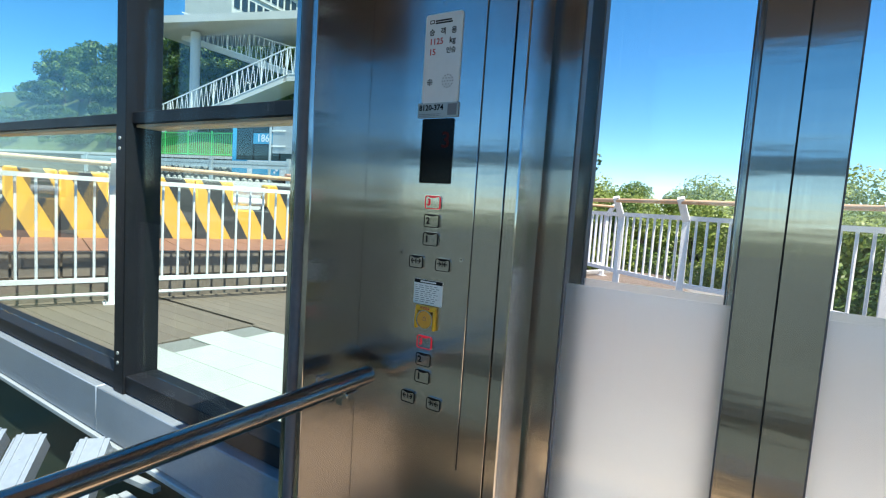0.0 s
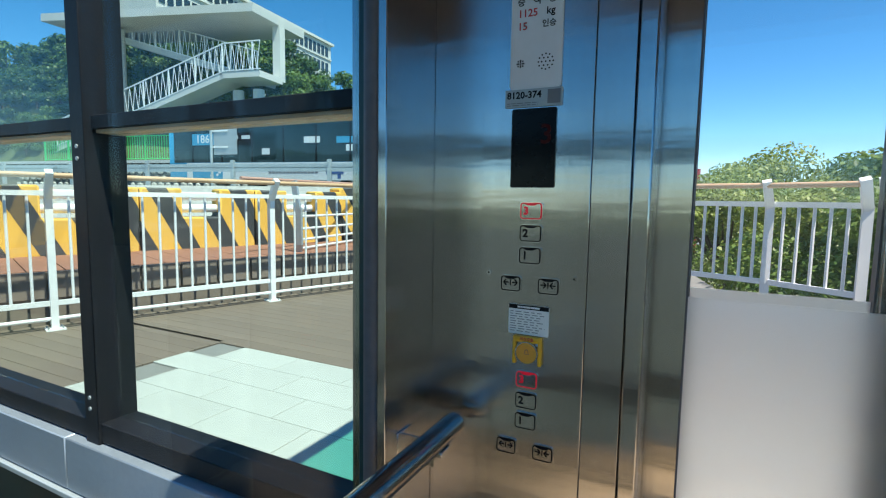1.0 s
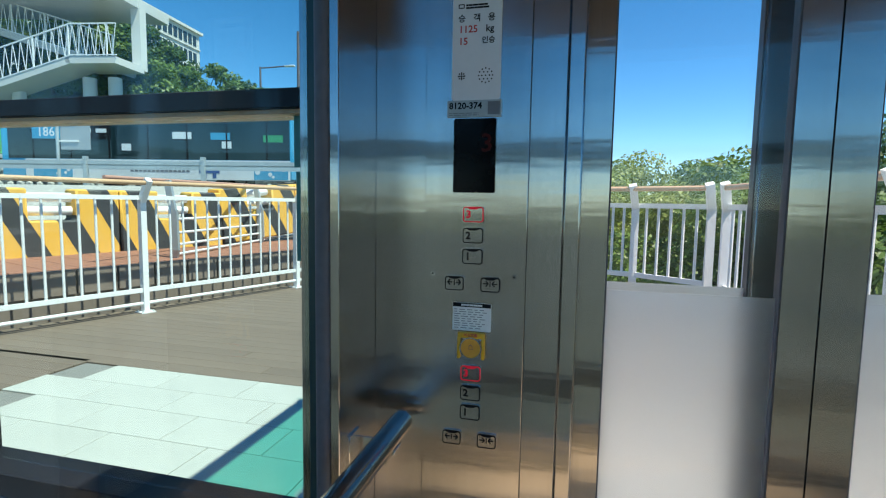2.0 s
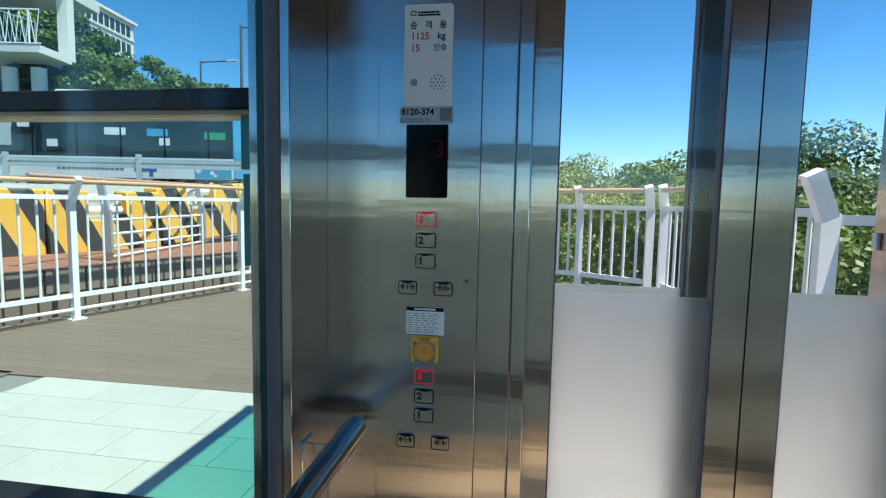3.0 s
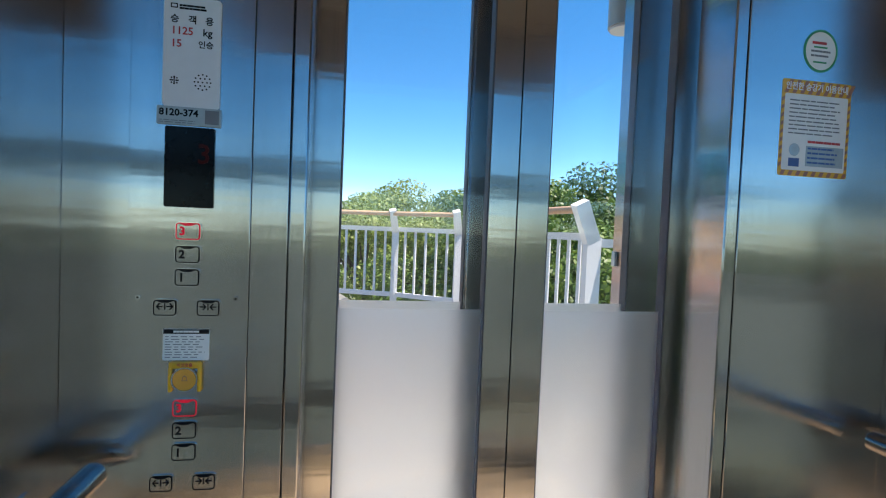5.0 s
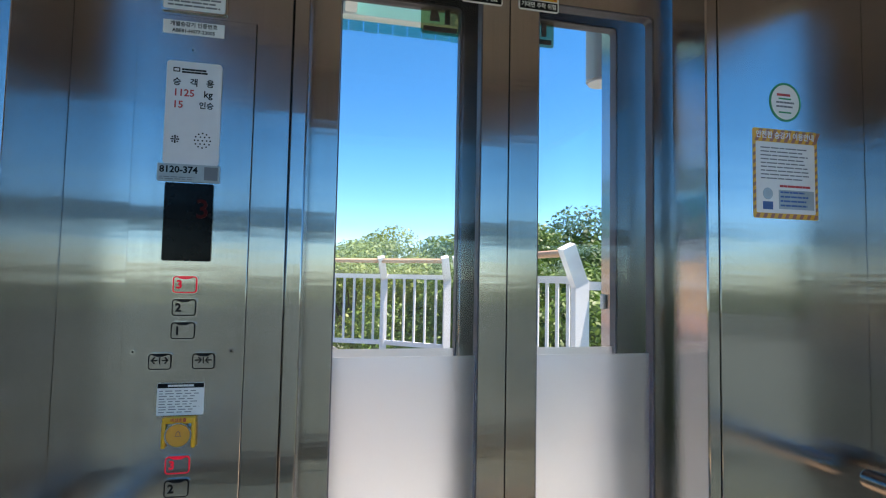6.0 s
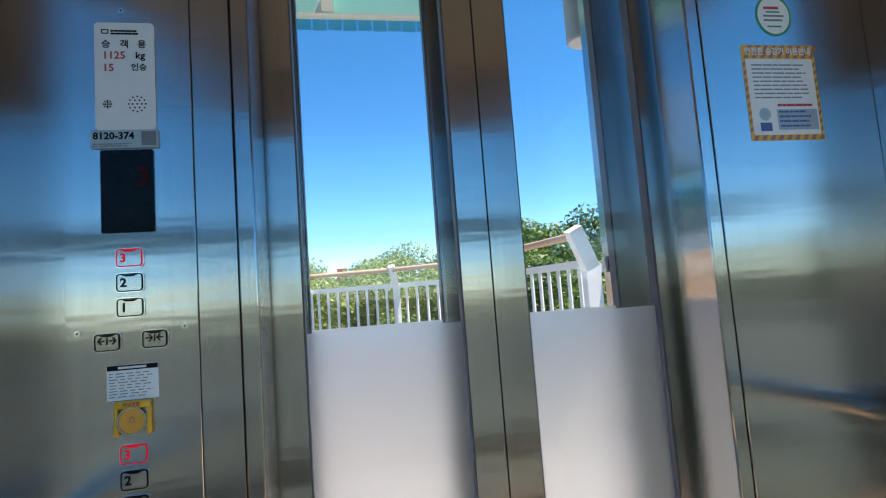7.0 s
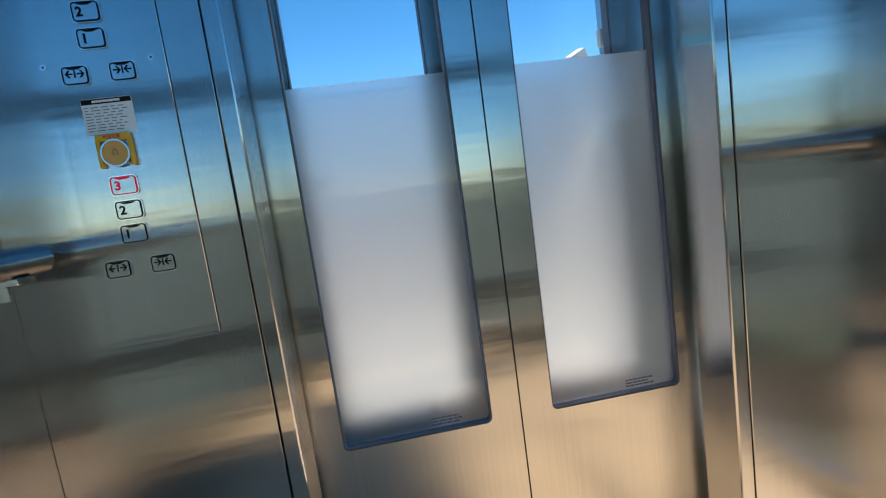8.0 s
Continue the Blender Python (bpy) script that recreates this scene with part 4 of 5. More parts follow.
def tree(name, loc, h, spread, material, seed, count, size, label):
    """A tapered trunk with limbs and a crown of leaf clumps."""
    rng = random.Random(seed)
    th = thing(name, loc, label, name.split("_")[-1], "trees and shrubs")
    base = Vector(loc)
    tb = bmesh.new()
    tube(tb, base - Vector((0, 0, 0.2)), base + Vector((0, 0, h * 0.55)), h * 0.035, 8, h * 0.018)
    vs, fs_ = [], []
    clumps = []
    for i in range(rng.randint(11, 15)):
        a = rng.uniform(0, 6.28)
        r = spread * math.sqrt(rng.random()) * 0.8
        c = base + Vector((math.cos(a) * r, math.sin(a) * r, h * rng.uniform(0.35, 0.95) * (1 - 0.25 * r / spread)))
        clumps.append(c)
        tube(tb, base + Vector((0, 0, h * rng.uniform(0.2, 0.5))), c, h * 0.012, 5, h * 0.004)
    for c in clumps:
        leaves(vs, fs_, c - base, spread * rng.uniform(0.26, 0.46), count // len(clumps), size, rng, 0.75)
    part("trunk", tb, BARK, th)
    me = bpy.data.meshes.new("crown")
    me.from_pydata(vs, [], fs_)
    me.materials.append(material)
    cr = new("crown", me)
    cr.parent = th
    return th


lib = [tree("shrub_tree", (2.6, 8.0, -1.2), 3.3, 1.7, LEAF, 1, 17000, 0.078, "dense broadleaf evergreen tree with sunlit leaves"),
       tree("shrub_tree", (4.1, 5.6, -1.2), 3.2, 1.7, LEAF_DARK, 2, 17000, 0.078, "dark green glossy broadleaf tree beside the railing"),
       tree("shrub_tree", (0.9, 11.5, -1.4), 3.4, 1.9, LEAF_YOUNG, 3, 17000, 0.08, "yellow-green bushy tree behind the railing")]
far_lib = [tree("hill_tree", (-16.5, 25.0, 4.2), 3.3, 1.75, LEAF, 4, 4200, 0.19, "green broadleaf tree on the hillside"),
           tree("hill_tree", (-19.0, 26.0, 4.6), 3.3, 1.75, LEAF_DARK, 5, 4200, 0.19, "dark green broadleaf tree on the hillside")]
rng = random.Random(11)


def put(i, x, y, z, s, turn, src=None):
    src = src or lib[i]
    c = copy_thing(src, Matrix.Translation((x, y, z)) @ Matrix.Rotation(turn, 4, "Z"))
    c.scale = (s, s, s)
    return c


for i, x, y, z, s in ((1, 3.9, 3.7, -1.3, 0.82), (1, 4.7, 6.9, -1.1, 1.0), (0, 3.5, 4.9, -1.3, 0.86), (1, 5.0, 3.4, -1.2, 0.92), (0, 3.0, 6.1, -1.3, 0.9), (1, 5.4, 4.6, -1.1, 0.95), (2, 2.2, 10.4, -1.5, 1.0), (0, 4.2, 8.4, -1.2, 1.1), (2, -0.6, 13.6, -1.6, 1.0), (2, -2.4, 16.0, -1.5, 1.05),
                       (0, 1.2, 15.0, -1.6, 1.1), (1, 5.4, 11.0, -1.2, 1.2), (0, 3.4, 14.0, -1.4, 1.2), (2, -0.6, 19.0, -1.5, 1.25), (1, 6.8, 7.4, -1.0, 1.3), (0, 6.2, 2.2, -1.2, 1.1), (1, 4.4, 1.4, -1.4, 0.9), (2, 2.6, 18.5, -1.4, 1.3), (0, -4.8, 22, -1.5, 1.2), (0, -2.6, 12.4, -1.4, 1.0), (2, -4.0, 13.0, -1.3, 1.05), (1, -5.2, 15.5, -1.3, 1.2), (0, -3.4, 17.5, -1.4, 1.2), (1, 8.5, 12.0, -1.0, 1.5), (0, 6.5, 17.0, -1.2, 1.5)):
    put(i, x, y, z, s, rng.uniform(0, 6.28))
# trees on the hillside
for n_, step, sc, kinds in ((9.6, 1.3, 0.42, (0, 0, 1)), (11.4, 1.7, 0.62, (0, 1)), (13.4, 2.0, 0.95, (0, 1)), (15.6, 2.2, 1.25, (1, 0)), (18.5, 2.6, 1.45, (1, 0, 1))):
    s_ = -46.0
    while s_ < 1.5:
        if not (-26 < s_ < -10.5 and n_ < 12.5):
            p = road(s_, n_ + rng.uniform(-0.6, 0.6), hill(s_, n_) - 0.5)
            put(0, p.x, p.y, p.z, sc * rng.uniform(0.8, 1.15), rng.uniform(0, 6.28), far_lib[rng.choice(kinds)])
        s_ += step * rng.uniform(0.8, 1.2)
# trees behind the lift, seen in the steel
for k in range(16):
    a = -math.pi / 2 + rng.uniform(-1.25, 1.25)
    r = rng.uniform(20, 30)
    put(0, 0.8 + math.cos(a) * r, math.sin(a) * r, -0.9, rng.uniform(0.8, 1.3), rng.uniform(0, 6.28), far_lib[rng.choice((0, 1, 1))])
# unseen ground sheet, added to give the steel a grey-green reflection
setting("reflection_ground", boxed(-30, 24, -34, -2.9, -0.7, -0.6), REFLECTED_GROUND, "unseen flat ground behind the lift, added for its reflection in the steel", "terrace")

# stair ramp of white concrete
sr = thing("stair_ramp", road(-16, 14.5, 3.2), "white concrete footbridge stairs with zigzag railings", "stairs", kind="structure")


def slab(name, a, b, w, t, material=CONCRETE):
    return part(name, barred(a, b, w, t), material, sr)


def zigzag(a, b, h=1.55):
    a, b = Vector(a), Vector(b)
    L = (b - a).length
    n = max(int(L / 0.22), 2)
    zb = bmesh.new()
    up = Vector((0, 0, h))
    for i in range(n):
        p, q = a.lerp(b, i / n), a.lerp(b, (i + 1) / n)
        bar(zb, p + (up if i % 2 else Vector()), q + (Vector() if i % 2 else up), 0.02, 0.03)
    zr = part("zigzag_bars", zb, WHITE_RAIL, sr, kind="stuff")
    part("top_rail", barred(a + up, b + up, 0.06, 0.06), WHITE_RAIL, sr)
    part("foot_rail", barred(a + Vector((0, 0, 0.05)), b + Vector((0, 0, 0.05)), 0.05, 0.05), WHITE_RAIL, sr)
    for i in range(0, int(L / 2) + 1):
        p = a.lerp(b, min(i * 2 / L, 1))
        part("rail_post", barred(p, p + up, 0.06, 0.06, up=M), WHITE_RAIL, sr)


slab("flight", road(-26.70, 10.20, 4.00), road(-13.30, 10.20, 8.00), 1.8, 0.35)
slab("landing", road(-13.50, 10.40, 8.00), road(-10.90, 10.40, 8.00), 2.2, 0.35)
zigzag(road(-26.70, 9.30, 4.15), road(-13.30, 9.30, 8.15))
zigzag(road(-13.30, 9.30, 8.18), road(-10.80, 9.30, 8.18))
slab("flight", road(-12.70, 12.50, 8.20), road(-24.70, 12.50, 11.80), 1.8, 0.35)
zigzag(road(-12.70, 11.60, 8.35), road(-24.70, 11.60, 11.95))
slab("roof_slab", road(-26.70, 11.50, 12.20), road(-11.00, 11.50, 11.40), 5.0, 0.45)
for s_, z in ((-19.5, 3.2), (-9.2, 3.0), (-14.6, 3.0), (-10.6, 3.0)):
    part("column", tubed(road(s_ - 2.7, 10.60, z), road(s_ - 2.7, 10.60, 7.4 if s_ > -15 else 11.6), 0.32, 18), CONCRETE, sr)
part("end_wall", barred(road(-11.20, 11.60, 8.00), road(-11.20, 11.60, 11.50), 0.5, 0.5, up=M), CONCRETE, sr)

# long white block on the hill
bk = thing("apartment_block", (-70, 66, -9), "long white building with rows of dark windows on the hill", "building")
A, B = Vector((-68.0, 46.0, 0)), Vector((-73.0, 88.8, 0))
dv = (B - A).normalized()
nv = Vector((dv.y, -dv.x, 0))
H0, H1 = -9.1, 33.4
wb = bmesh.new()
bar(wb, A - nv * 5 + Vector((0, 0, (H0 + H1) / 2)), B - nv * 5 + Vector((0, 0, (H0 + H1) / 2)), 10, H1 - H0)
part("wall", wb, CONCRETE, bk)
part("roof", barred(A - dv * 0.6 - nv * 5 + Vector((0, 0, H1 + 0.25)), B + dv * 0.6 - nv * 5 + Vector((0, 0, H1 + 0.25)), 11, 0.5), CONCRETE, bk)
wm = bmesh.new()
box(wm, -0.50, 0.50, -0.06, 0.06, -0.95, 0.95)
wme = mesh_of("window", wm, WINDOW_DARK)
rv = math.atan2(dv.y, dv.x)
Lb = (B - A).length
for fl in range(7):
    for k in range(int(Lb / 1.45)):
        p = A + dv * (0.9 + k * 1.45) + nv * 0.03 + Vector((0, 0, 12.6 + fl * 3.2))
        piece("window", wme, bk, p, (0, 0, rv))
part("balcony_band", barred(A + nv * 0.12 + Vector((0, 0, H1 - 3.0)), B + nv * 0.12 + Vector((0, 0, H1 - 3.0)), 0.2, 0.25), CONCRETE, bk)
sign = thing("roof_sign", (-3.0, 120, 3), "small red and white tower far beyond the trees", "tower")
part("block", boxed(-3.4, -1.0, 119, 121, -9, 8.4), INK_RED, sign)
part("block", boxed(-0.9, 0.4, 119, 121, -9, 7.2), CONCRETE, sign)

# ---- pieces of deck: pale tiles, then boards ----
tp = setting("tile_floor", boxed(-3.15, 2.4, 0.36, 2.16, -0.027, -0.012), GROUT, "pale granite tiles outside the lift door", "floor")
tmb = bmesh.new()
box(tmb, -0.298, 0.298, -0.148, 0.148, -0.012, 0.0, 0.002)
tme = mesh_of("tile", tmb, TILE)
for j in range(6):
    for i in range(9):
        x = -2.85 + i * 0.602 + (0.3 if j % 2 else 0.0)
        if x < 2.2:
            piece("tile", tme, tp, (x, 0.42 + 0.148 + j * 0.300 - 0.06, 0.0))
dk = setting("deck_floor", prism([(-5.2, 0.36), (-3.16, 0.36), (-3.16, 2.165), (2.4, 2.165), (1.5, 3.6), (0.3, 9.5), (-2.2, 11.2), (-3.2, 6.6)], "z", -0.027, -0.022), GROUT, "brown grooved deck boards", "deck")
dbm = bmesh.new()
box(dbm, -0.5, 0.5, -0.0705, 0.0705, -0.02, 0.0, 0.003)
dme = mesh_of("deck_board", dbm, BOARD)


def rail_x(y):
    return R0.x + (y - R0.y) * U.x / U.y - 0.25


def right_x(y):
    return 1.9 - (y - 1.7) * 0.31


for j in range(62):
    y = 2.236 + j * 0.145
    x0, x1 = rail_x(y), right_x(y)
    cut = (x0 + (x1 - x0) * (0.35 + 0.3 * ((j * 7) % 5) / 5))
    for a, b in ((x0, cut - 0.004), (cut, x1)):
        piece("deck_board", dme, dk, ((a + b) / 2, y, 0.0), (0, 0, 0), (b - a, 1, 1))
for j in range(13):
    y = 0.40 + j * 0.145
    a, b = rail_x(y), -3.16
    piece("deck_board", dme, dk, ((a + b) / 2, y, 0.0), (0, 0, 0), (b - a, 1, 1))

# ================= fittings in the car =================
CPX = 0.231
cp_ = thing("button_station", (CPX, 0.0, 0.7), "brushed steel lift control panel with display and call buttons", "control panel")
part("cover_plate", boxed(0.145, 0.3205, -0.0022, -0.0003, 0.72, 1.655, 0.0008), STEEL, cp_)
FACE = -0.0022
part("slit", boxed(0.3208, 0.3216, -0.0012, -0.0003, 0.72, 1.655), GASKET, cp_, "dark slit beside the cover plate")
dp = part("display", prism(rounded(0.2305, 1.3255, 0.071, 0.122, 0.003), "y", FACE - 0.0025, FACE - 0.0001), SCREEN, cp_, "black display with a dim red floor digit")
text_part("floor_digit", "3", 0.042, 0.251, 1.345, FACE - 0.0028, LED_DIM, dp, "dim red digit", "CENTER")


def button(x, z, words, lit, w=0.0365, h=0.0275):
    ri = part("button", prism(rounded(x, z, w - 0.003, h - 0.003, 0.004), "y", FACE - 0.0035, FACE - 0.0001), STEEL, cp_, "steel push button")
    part("bezel", ring(rounded(x, z, w + 0.001, h + 0.001, 0.006), rounded(x, z, w - 0.0015, h - 0.0015, 0.005), "y", FACE - 0.0025, FACE - 0.0001), CHROME, ri, "polished bezel")
    part("inlay", ring(rounded(x, z, w - 0.0017, h - 0.0017, 0.005), rounded(x, z, w - 0.0048, h - 0.0048, 0.0035), "y", FACE - 0.0042, FACE - 0.0005), LED_RED if lit else INK, ri, "glowing red light ring" if lit else "black inlay ring")
    part("lip", prism([(x - 0.011, z + h / 2 - 0.0026), (x + 0.011, z + h / 2 - 0.0026), (x + 0.005, z + h / 2 - 0.0052), (x - 0.005, z + h / 2 - 0.0052)], "y", FACE - 0.0043, FACE - 0.0034), LED_RED if lit else INK, ri)
    yy = FACE - 0.0038
    if words in "123":
        text_part("numeral", words, 0.0175, x - 0.0080, z - 0.0005, yy, LED_RED if lit else INK, ri, "", "CENTER", bold=0.03)
        tb = bmesh.new()
        for k, (a, b) in enumerate(((0, 0), (1, 0), (1, 1))):
            tube(tb, (x + 0.004 + a * 0.003, yy, z - 0.002 + b * 0.003), (x + 0.004 + a * 0.003, yy - 0.0006, z - 0.002 + b * 0.003), 0.0007, 8)
        part("braille_dots", tb, CHROME, ri, kind="stuff")
    else:
        ab = bmesh.new()
        zc = z + 0.0020
        box(ab, x - 0.0008, x + 0.0008, yy - 0.0006, yy, zc - 0.0050, zc + 0.0050)
        for s_ in (-1, 1):
            tip, tail = (x + s_ * 0.0120, x + s_ * 0.0030) if words == "open" else (x + s_ * 0.0025, x + s_ * 0.0120)
            dirn = 1 if tail > tip else -1
            box(ab, min(tip + dirn * 0.0008, tail), max(tip + dirn * 0.0008, tail), yy - 0.0006, yy, zc - 0.0009, zc + 0.0009)
            for q in (-1, 1):
                w_ = [(tip - dirn * 0.0005, zc), (tip + dirn * 0.0018, zc), (tip + dirn * 0.0060, zc + q * 0.0046), (tip + dirn * 0.0040, zc + q * 0.0052)]
                ab.faces.new([ab.verts.new((wx, yy - 0.0006, wz)) for wx, wz in w_])
        bmesh.ops.recalc_face_normals(ab, faces=ab.faces)
        part("arrows", ab, INK, ri, "black door arrows")


for z, w, lit in ((1.228, "3", True), (1.1925, "2", False), (1.157, "1", False), (0.954, "3", True), (0.919, "2", False), (0.8845, "1", False)):
    button(CPX + (0.001 if z < 1.1 else 0), z, w, lit)
for z in (1.11, 0.836):
    button(0.2005, z, "open", False, 0.0345, 0.026)
    button(0.2625, z, "close", False, 0.0345, 0.026)
for x, z in ((0.1615, 1.125), (0.302, 1.125), (0.226, 1.600)):
    sc = part("screw", tubed((x, FACE - 0.0015, z), (x, FACE, z), 0.0042, 16), CHROME, cp_)
    part("socket", tubed((x, FACE - 0.0018, z), (x, FACE - 0.0012, z), 0.0016, 6), INK, sc)
# alarm button with its yellow guard
al = thing("alarm_button", (0.232, FACE, 0.98), "amber alarm bell button in a yellow guard frame", "alarm button")
part("guard", boxed(0.2085, 0.2555, FACE - 0.0080, FACE - 0.0001, 1.0165, 1.0270, 0.0025, 2), YELLOW, al, "yellow plastic guard")
for gx in (0.2080, 0.2500):
    part("guard_arm", boxed(gx, gx + 0.0060, FACE - 0.0080, FACE - 0.0001, 0.9800, 1.0190, 0.0020, 2), YELLOW, al, "yellow plastic guard arm")
part("bezel", ring([(0.232 + 0.0195 * math.cos(a * 0.2618), 0.9995 + 0.0195 * math.sin(a * 0.2618)) for a in range(24)], [(0.232 + 0.0172 * math.cos(a * 0.2618), 0.9995 + 0.0172 * math.sin(a * 0.2618)) for a in range(24)], "y", FACE - 0.0085, FACE - 0.0001), STEEL, al, "polished steel bezel")
pb_ = part("push_face", tubed((0.232, FACE - 0.0072, 0.9995), (0.232, FACE - 0.0002, 0.9995), 0.0170, 32), AMBER, al, "amber push face")
bell = [(-0.0042, -0.0025), (-0.003, -0.001), (-0.0026, 0.003), (0, 0.0052), (0.0026, 0.003), (0.003, -0.001), (0.0042, -0.0025)]
part("bell_mark", ring([(0.232 + a * 1.15, 1.0005 + b * 1.15) for a, b in bell], [(0.232 + a * 0.8, 1.0005 + b * 0.8) for a, b in bell], "y", FACE - 0.0077, FACE - 0.0071), BROWN_INK, pb_)
text_part("guard_words", "비상호출", 0.0062, 0.232, 1.0222, FACE - 0.0083, INK_RED, al, "", "CENTER")
# plates and labels on the panel
sg = thing("capacity_plate", (0.231, FACE, 1.418), "white plastic capacity plate with loudspeaker holes", "sign")
part("plate", prism(rounded(0.2305, 1.498, 0.081, 0.164, 0.005), "y", FACE - 0.003, FACE - 0.0001), WHITE_PLASTIC, sg)
PY = FACE - 0.0033
text_part("line", "승", 0.0135, 0.2055, 1.546, PY, INK, sg, "", "CENTER")
text_part("line", "객", 0.0135, 0.2305, 1.546, PY, INK, sg, "", "CENTER")
text_part("line", "용", 0.0135, 0.2545, 1.546, PY, INK, sg, "", "CENTER")
text_part("line", "1125", 0.0158, 0.2005, 1.529, PY, INK_RED, sg)
text_part("line", "kg", 0.0150, 0.2520, 1.529, PY, INK, sg, "", "CENTER")
text_part("line", "15", 0.0158, 0.2005, 1.510, PY, INK_RED, sg)
text_part("line", "인승", 0.0120, 0.2500, 1.5105, PY, INK, sg, "", "CENTER")
part("maker_mark", ring(rounded(0.2045, 1.566, 0.010, 0.007, 0.001), rounded(0.2045, 1.566, 0.007, 0.004, 0.0005), "y", PY, PY + 0.0003), INK, sg)
bars(sg, 0.212, 0.258, 1.5685, 2, 0.0042, PY + 0.0003, INK, 0.0028, 0.05)
for cx, rr_, nn in ((0.2065, 0.0052, 8), (0.2465, 0.0115, 12)):
    hb_ = bmesh.new()
    for rad, num in ((0.0, 1), (rr_ * 0.55, nn // 2), (rr_, nn)):
        for k in range(num):
            a = 6.2832 * k / num
            tube(hb_, (cx + rad * math.cos(a), PY - 0.0001, 1.455 + rad * math.sin(a)), (cx + rad * math.cos(a), PY + 0.0003, 1.455 + rad * math.sin(a)), 0.0013, 8)
    part("speaker_holes", hb_, INK, sg, kind="stuff")
ip = thing("number_plate_label", (0.2285, FACE, 1.389), "silver label with the lift number and a data square", "label")
part("plate", boxed(0.1835, 0.2735, PY - 0.0008, FACE - 0.0001, 1.389, 1.4158), SILVER_LABEL, ip)
text_part("line", "8120-374", 0.0145, 0.1865, 1.4065, PY - 0.0011, INK, ip, bold=0.025)
bars(ip, 0.1865, 0.246, 1.3955, 2, 0.003, PY - 0.0008, INK_GREY, 0.0012)
part("data_square", boxed(0.2515, 0.2715, PY - 0.0011, PY - 0.0008, 1.392, 1.413), INK_GREY, ip)
cl = thing("certificate_label", (0.226, FACE, 1.625), "small white label with the certification number", "label")
part("sheet", boxed(0.1805, 0.2715, FACE - 0.0006, FACE - 0.0001, 1.6245, 1.6465), PAPER, cl)
text_part("line", "개별승강기 인증번호", 0.0082, 0.226, 1.6405, FACE - 0.0009, INK, cl, "", "CENTER")
text_part("line", "ABE81-H077-23005", 0.0078, 0.226, 1.6300, FACE - 0.0009, INK, cl, "", "CENTER")
ce = thing("inspection_certificate", (0.226, 0.0, 1.661), "framed pale inspection certificate with dense small print", "certificate")
part("frame", ring(rounded(0.2255, 1.701, 0.099, 0.080, 0.004), rounded(0.2255, 1.701, 0.093, 0.074, 0.003), "y", -0.004, -0.0004), CHROME, ce)
part("sheet", boxed(0.1795, 0.2715, -0.0024, -0.0004, 1.6645, 1.7375), PAPER, ce)
bars(ce, 0.186, 0.266, 1.729, 10, 0.0062, -0.0024, INK_GREY, 0.0026, 0.1)
il = thing("instruction_label", (0.2315, FACE, 1.028), "white instruction label with a black heading strip", "label")
part("sheet", prism(rounded(0.2315, 1.0525, 0.0670, 0.0490, 0.002), "y", FACE - 0.0007, FACE - 0.0001), PAPER, il)
part("heading", boxed(0.1985, 0.2645, FACE - 0.0010, FACE - 0.0007, 1.0695, 1.0765), INK, il)
bars(il, 0.213, 0.252, 1.0745, 1, 0.004, FACE - 0.0011, PAPER, 0.003, 0.05)
bars(il, 0.201, 0.261, 1.0655, 9, 0.0040, FACE - 0.0007, INK_GREY, 0.0011, 0.3)

# stickers on the right panel
cs = thing("round_sticker", (1.352, 0, 1.585), "round white sticker with a green rim", "sticker")
part("rim", ring([(1.352 + 0.0385 * math.cos(a * 0.1309), 1.619 + 0.0405 * math.sin(a * 0.1309)) for a in range(48)], [(1.352 + 0.034 * math.cos(a * 0.1309), 1.619 + 0.036 * math.sin(a * 0.1309)) for a in range(48)], "y", -0.0007, -0.0001), GREEN_INK, cs)
part("field", prism([(1.352 + 0.034 * math.cos(a * 0.1309), 1.619 + 0.036 * math.sin(a * 0.1309)) for a in range(48)], "y", -0.0006, -0.0001), PAPER, cs)
bars(cs, 1.332, 1.372, 1.6365, 1, 0.008, -0.0006, INK_RED, 0.005, 0.05)
bars(cs, 1.336, 1.368, 1.6275, 1, 0.008, -0.0006, GREEN_INK, 0.003, 0.0)
bars(cs, 1.330, 1.374, 1.620, 2, 0.0085, -0.0006, INK_GREY, 0.0035, 0.1)
bars(cs, 1.336, 1.368, 1.599, 1, 0.008, -0.0006, GREEN_INK, 0.003, 0.0)
ns = thing("safety_sticker", (1.350, 0, 1.378), "safety notice sticker with orange and brown striped border", "sticker")
S0, S1, Z0, Z1 = 1.272, 1.4285, 1.378, 1.561
part("border", prism(rounded(1.35025, 1.4695, S1 - S0, Z1 - Z0, 0.005), "y", -0.0005, -0.0001), YELLOW, ns)
st = bmesh.new()
for k in range(9):
    x = S0 + 0.004 + k * 0.0175
    for za, zb in ((Z1 - 0.026, Z1 - 0.001), (Z0 + 0.001, Z0 + 0.010)):
        vs_ = [st.verts.new((xx, -0.0008, zz)) for xx, zz in ((x, za), (x + 0.0085, za), (x + 0.0085 + (zb - za) * 0.5, zb), (x + (zb - za) * 0.5, zb))]
        st.faces.new(vs_)
for k in range(9):
    z = Z0 + 0.016 + k * 0.0155
    for xa, xb in ((S0 + 0.0005, S0 + 0.0065), (S1 - 0.0065, S1 - 0.0005)):
        st.faces.new([st.verts.new(p) for p in ((xa, -0.0008, z), (xb, -0.0008, z + 0.004), (xb, -0.0008, z + 0.011), (xa, -0.0008, z + 0.007))])
bmesh.ops.recalc_face_normals(st, faces=st.faces)
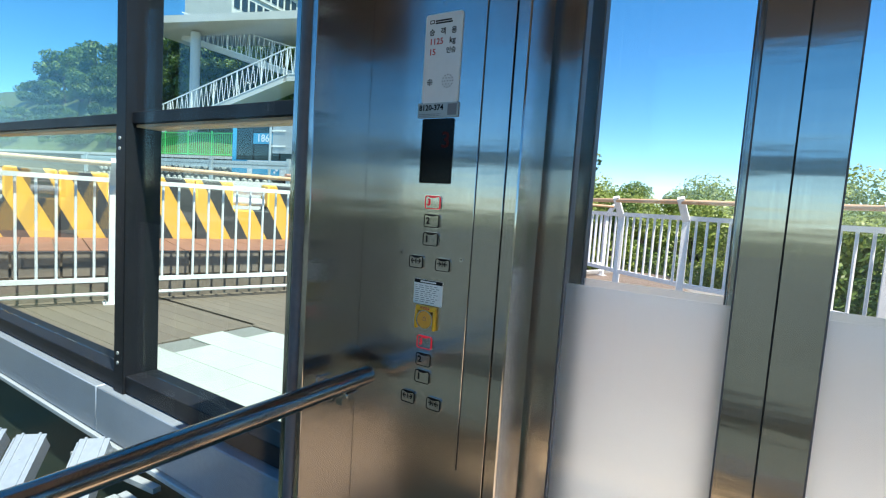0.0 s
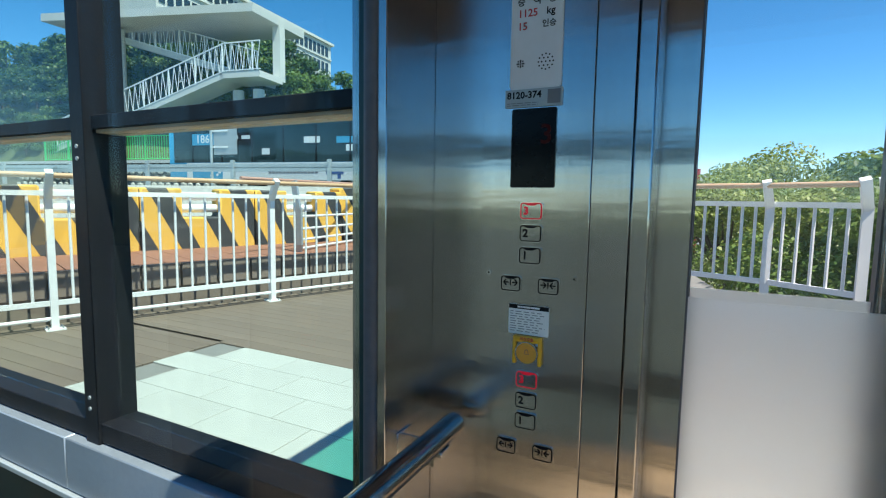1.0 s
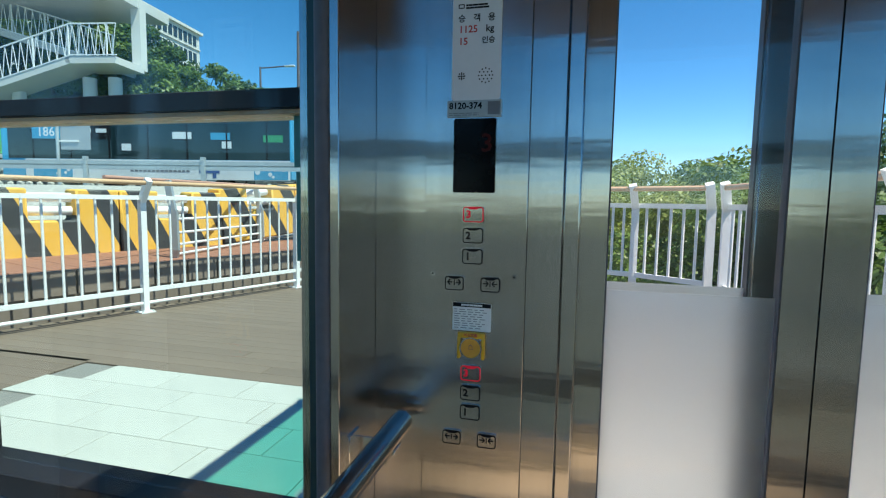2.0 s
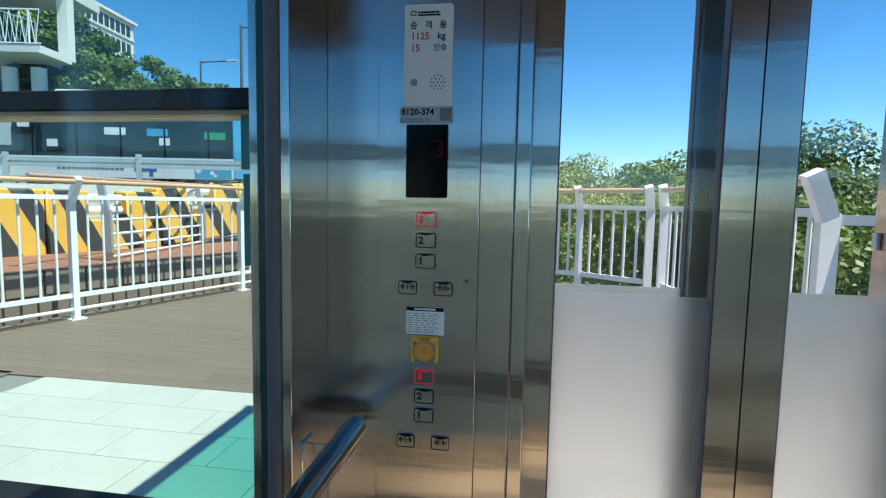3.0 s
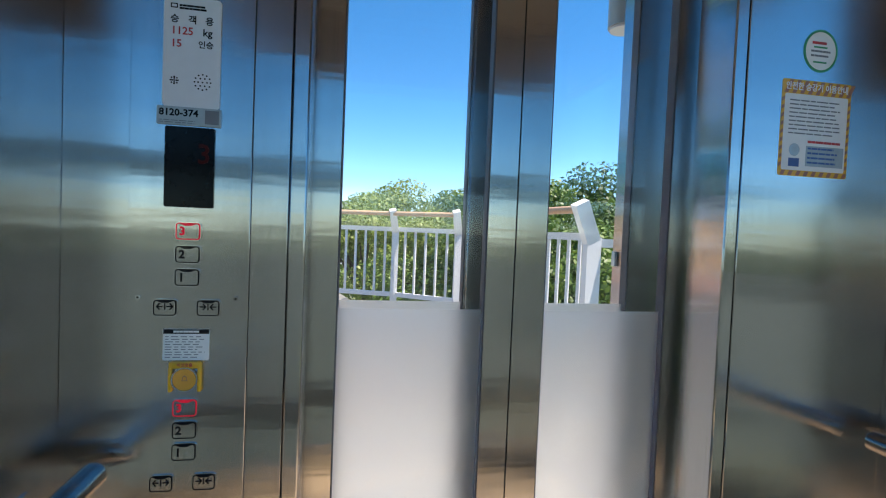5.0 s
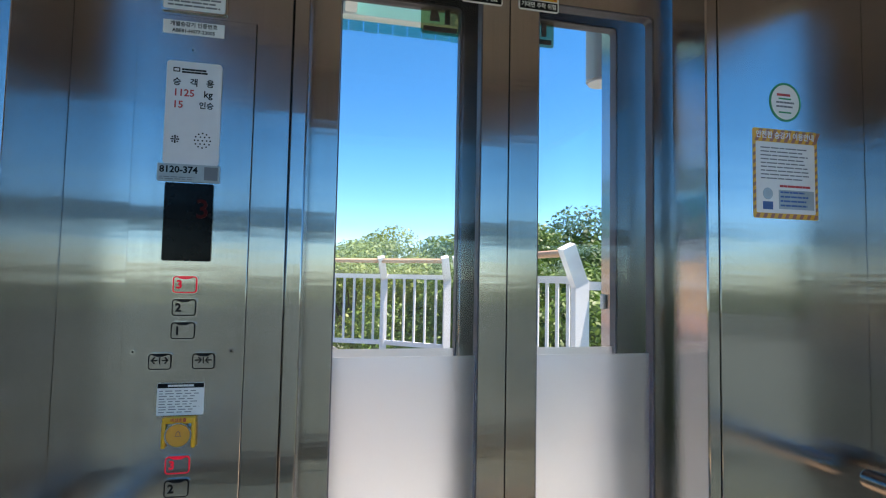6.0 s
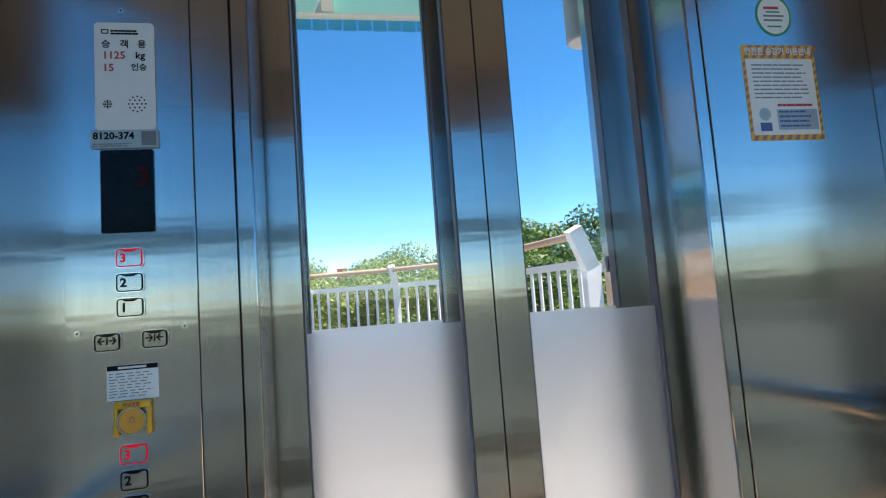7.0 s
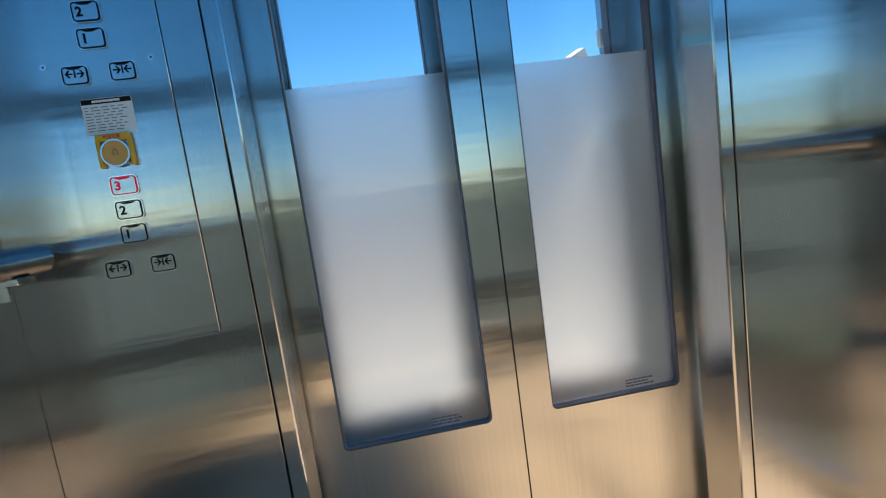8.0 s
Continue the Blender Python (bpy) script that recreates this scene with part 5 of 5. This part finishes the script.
part("border_stripes", st, BROWN_INK, ns, kind="stuff")
part("field", prism(rounded(1.35025, 1.4615, S1 - S0 - 0.014, Z1 - Z0 - 0.038, 0.003), "y", -0.0009, -0.0001), PAPER, ns)
text_part("heading", "안전한 승강기 이용안내", 0.0158, 1.350, Z1 - 0.0135, -0.0012, PAPER, ns, "white heading", "CENTER", squash=0.92)
bars(ns, 1.290, 1.412, 1.523, 9, 0.0078, -0.0009, INK_GREY, 0.0022, 0.1)
bars(ns, 1.335, 1.415, 1.447, 1, 0.008, -0.0009, INK_RED, 0.0045, 0.05)
part("box_field", boxed(1.332, 1.418, -0.0011, -0.0009, 1.398, 1.437), SILVER_LABEL, ns)
bars(ns, 1.336, 1.412, 1.434, 4, 0.009, -0.0011, INK_BLUE, 0.0035, 0.1)
part("picture_patch", boxed(1.294, 1.318, -0.0011, -0.0009, 1.396, 1.412), INK_BLUE, ns)
part("picture_patch", tubed((1.306, -0.0011, 1.428), (1.306, -0.0009, 1.428), 0.012, 20), SILVER_LABEL, ns)

# warning plates on the door stiles, and pale backs of those on the landing side
for x0, x1, z0, words, colour in ((0.695, 0.783, 1.812, "손대지 마세요", PAPER), (0.818, 0.908, 1.812, "기대면 추락 위험", YELLOW)):
    wp = thing("warning_sticker", ((x0 + x1) / 2, 0.124, z0), "black and white warning sticker on the door edge", "sticker", "warning stickers on the doors")
    part("backing", prism(rounded((x0 + x1) / 2, z0 + 0.047, x1 - x0, 0.094, 0.006), "y", 0.1232, 0.1248), PAPER, wp)
    part("black_strip", boxed(x0 + 0.003, x1 - 0.003, 0.1228, 0.1232, z0 + 0.003, z0 + 0.021), INK, wp)
    part("picture_field", boxed((x0 + x1) / 2 if colour is YELLOW else x0 + 0.004, x1 - 0.004, 0.1228, 0.1232, z0 + 0.024, z0 + 0.09), colour, wp)
    part("picture_mark", prism([((x0 + x1) / 2 - 0.018, z0 + 0.026), ((x0 + x1) / 2 + 0.012, z0 + 0.026), ((x0 + x1) / 2 + 0.008, z0 + 0.05), ((x0 + x1) / 2 - 0.014, z0 + 0.06)], "y", 0.1222, 0.1228), INK, wp)
    part("red_stroke", barred((x0 + 0.03, 0.1218, z0 + 0.08), (x1 - 0.008, 0.1218, z0 + 0.026), 0.0006, 0.003), INK_RED, wp)
    text_part("words", words, 0.0125, (x0 + x1) / 2, z0 + 0.0115, 0.1224, PAPER, wp, "", "CENTER", squash=0.9)
for x0, x1 in ((0.632, 0.722), (0.868, 0.955)):
    wp = thing("sticker_back", ((x0 + x1) / 2, 0.268, 1.80), "pale green back of a sticker on the landing glass", "sticker", "sticker backs on the landing doors")
    part("sheet", prism(rounded((x0 + x1) / 2, 1.852, x1 - x0, 0.105, 0.006), "y", 0.2535, 0.2545), STICKER, wp)
    part("picture_mark", prism([(x0 + 0.02, 1.83), (x0 + 0.045, 1.83), (x0 + 0.035, 1.87), (x0 + 0.025, 1.875)], "y", 0.2529, 0.2535), INK_GREY, wp)
    part("picture_mark", boxed(x0 + 0.055, x0 + 0.068, 0.2529, 0.2535, 1.825, 1.88), INK_GREY, wp)
    part("word_strip", boxed(x0 + 0.006, x1 - 0.006, 0.2529, 0.2535, 1.806, 1.818), INK_GREY, wp)


def handrail(x, side, label):
    th = thing("handrail", (x, -0.7, 0.87), label, "handrail", "handrails in the lift")
    hb_ = bmesh.new()
    tube(hb_, (x, -1.35, 0.868), (x, -0.035, 0.868), 0.019, 24)
    t = part("tube", hb_, RAIL_STEEL, th, "polished round steel tube")
    cb_ = bmesh.new()
    bmesh.ops.create_uvsphere(cb_, u_segments=20, v_segments=10, radius=0.0188, matrix=Matrix.Translation((x, -0.036, 0.868)) @ Matrix.Diagonal((1, 0.55, 1, 1)))
    part("end_cap", cb_, CHROME, t)
    for y in (-0.105, -0.70, -1.28):
        w = (CX0 if y > -0.2 else 0.003) if side < 0 else (CX1 if y > -0.2 else CX1 + 0.047)
        b = part("bracket", boxed(min(w, x), max(w, x), y - 0.002, y + 0.002, 0.824, 0.866), CHROME, th, "folded steel bracket")
        part("flange", boxed(w, w + 0.004 * -side, y - 0.012, y + 0.030, 0.812, 0.868, 0.0008), CHROME, b)
        part("saddle", boxed(x - 0.014, x + 0.014, y - 0.004, y + 0.03, 0.842, 0.8510, 0.001), CHROME, b)
        part("bolt", tubed((w, y + 0.014, 0.840), (w + 0.008 * -side, y + 0.014, 0.840), 0.005, 6), GALV, b)
    return th


handrail(0.118, -1, "polished round steel handrail in front of the glass wall")
handrail(1.495, 1, "polished round steel handrail along the opposite glass wall")
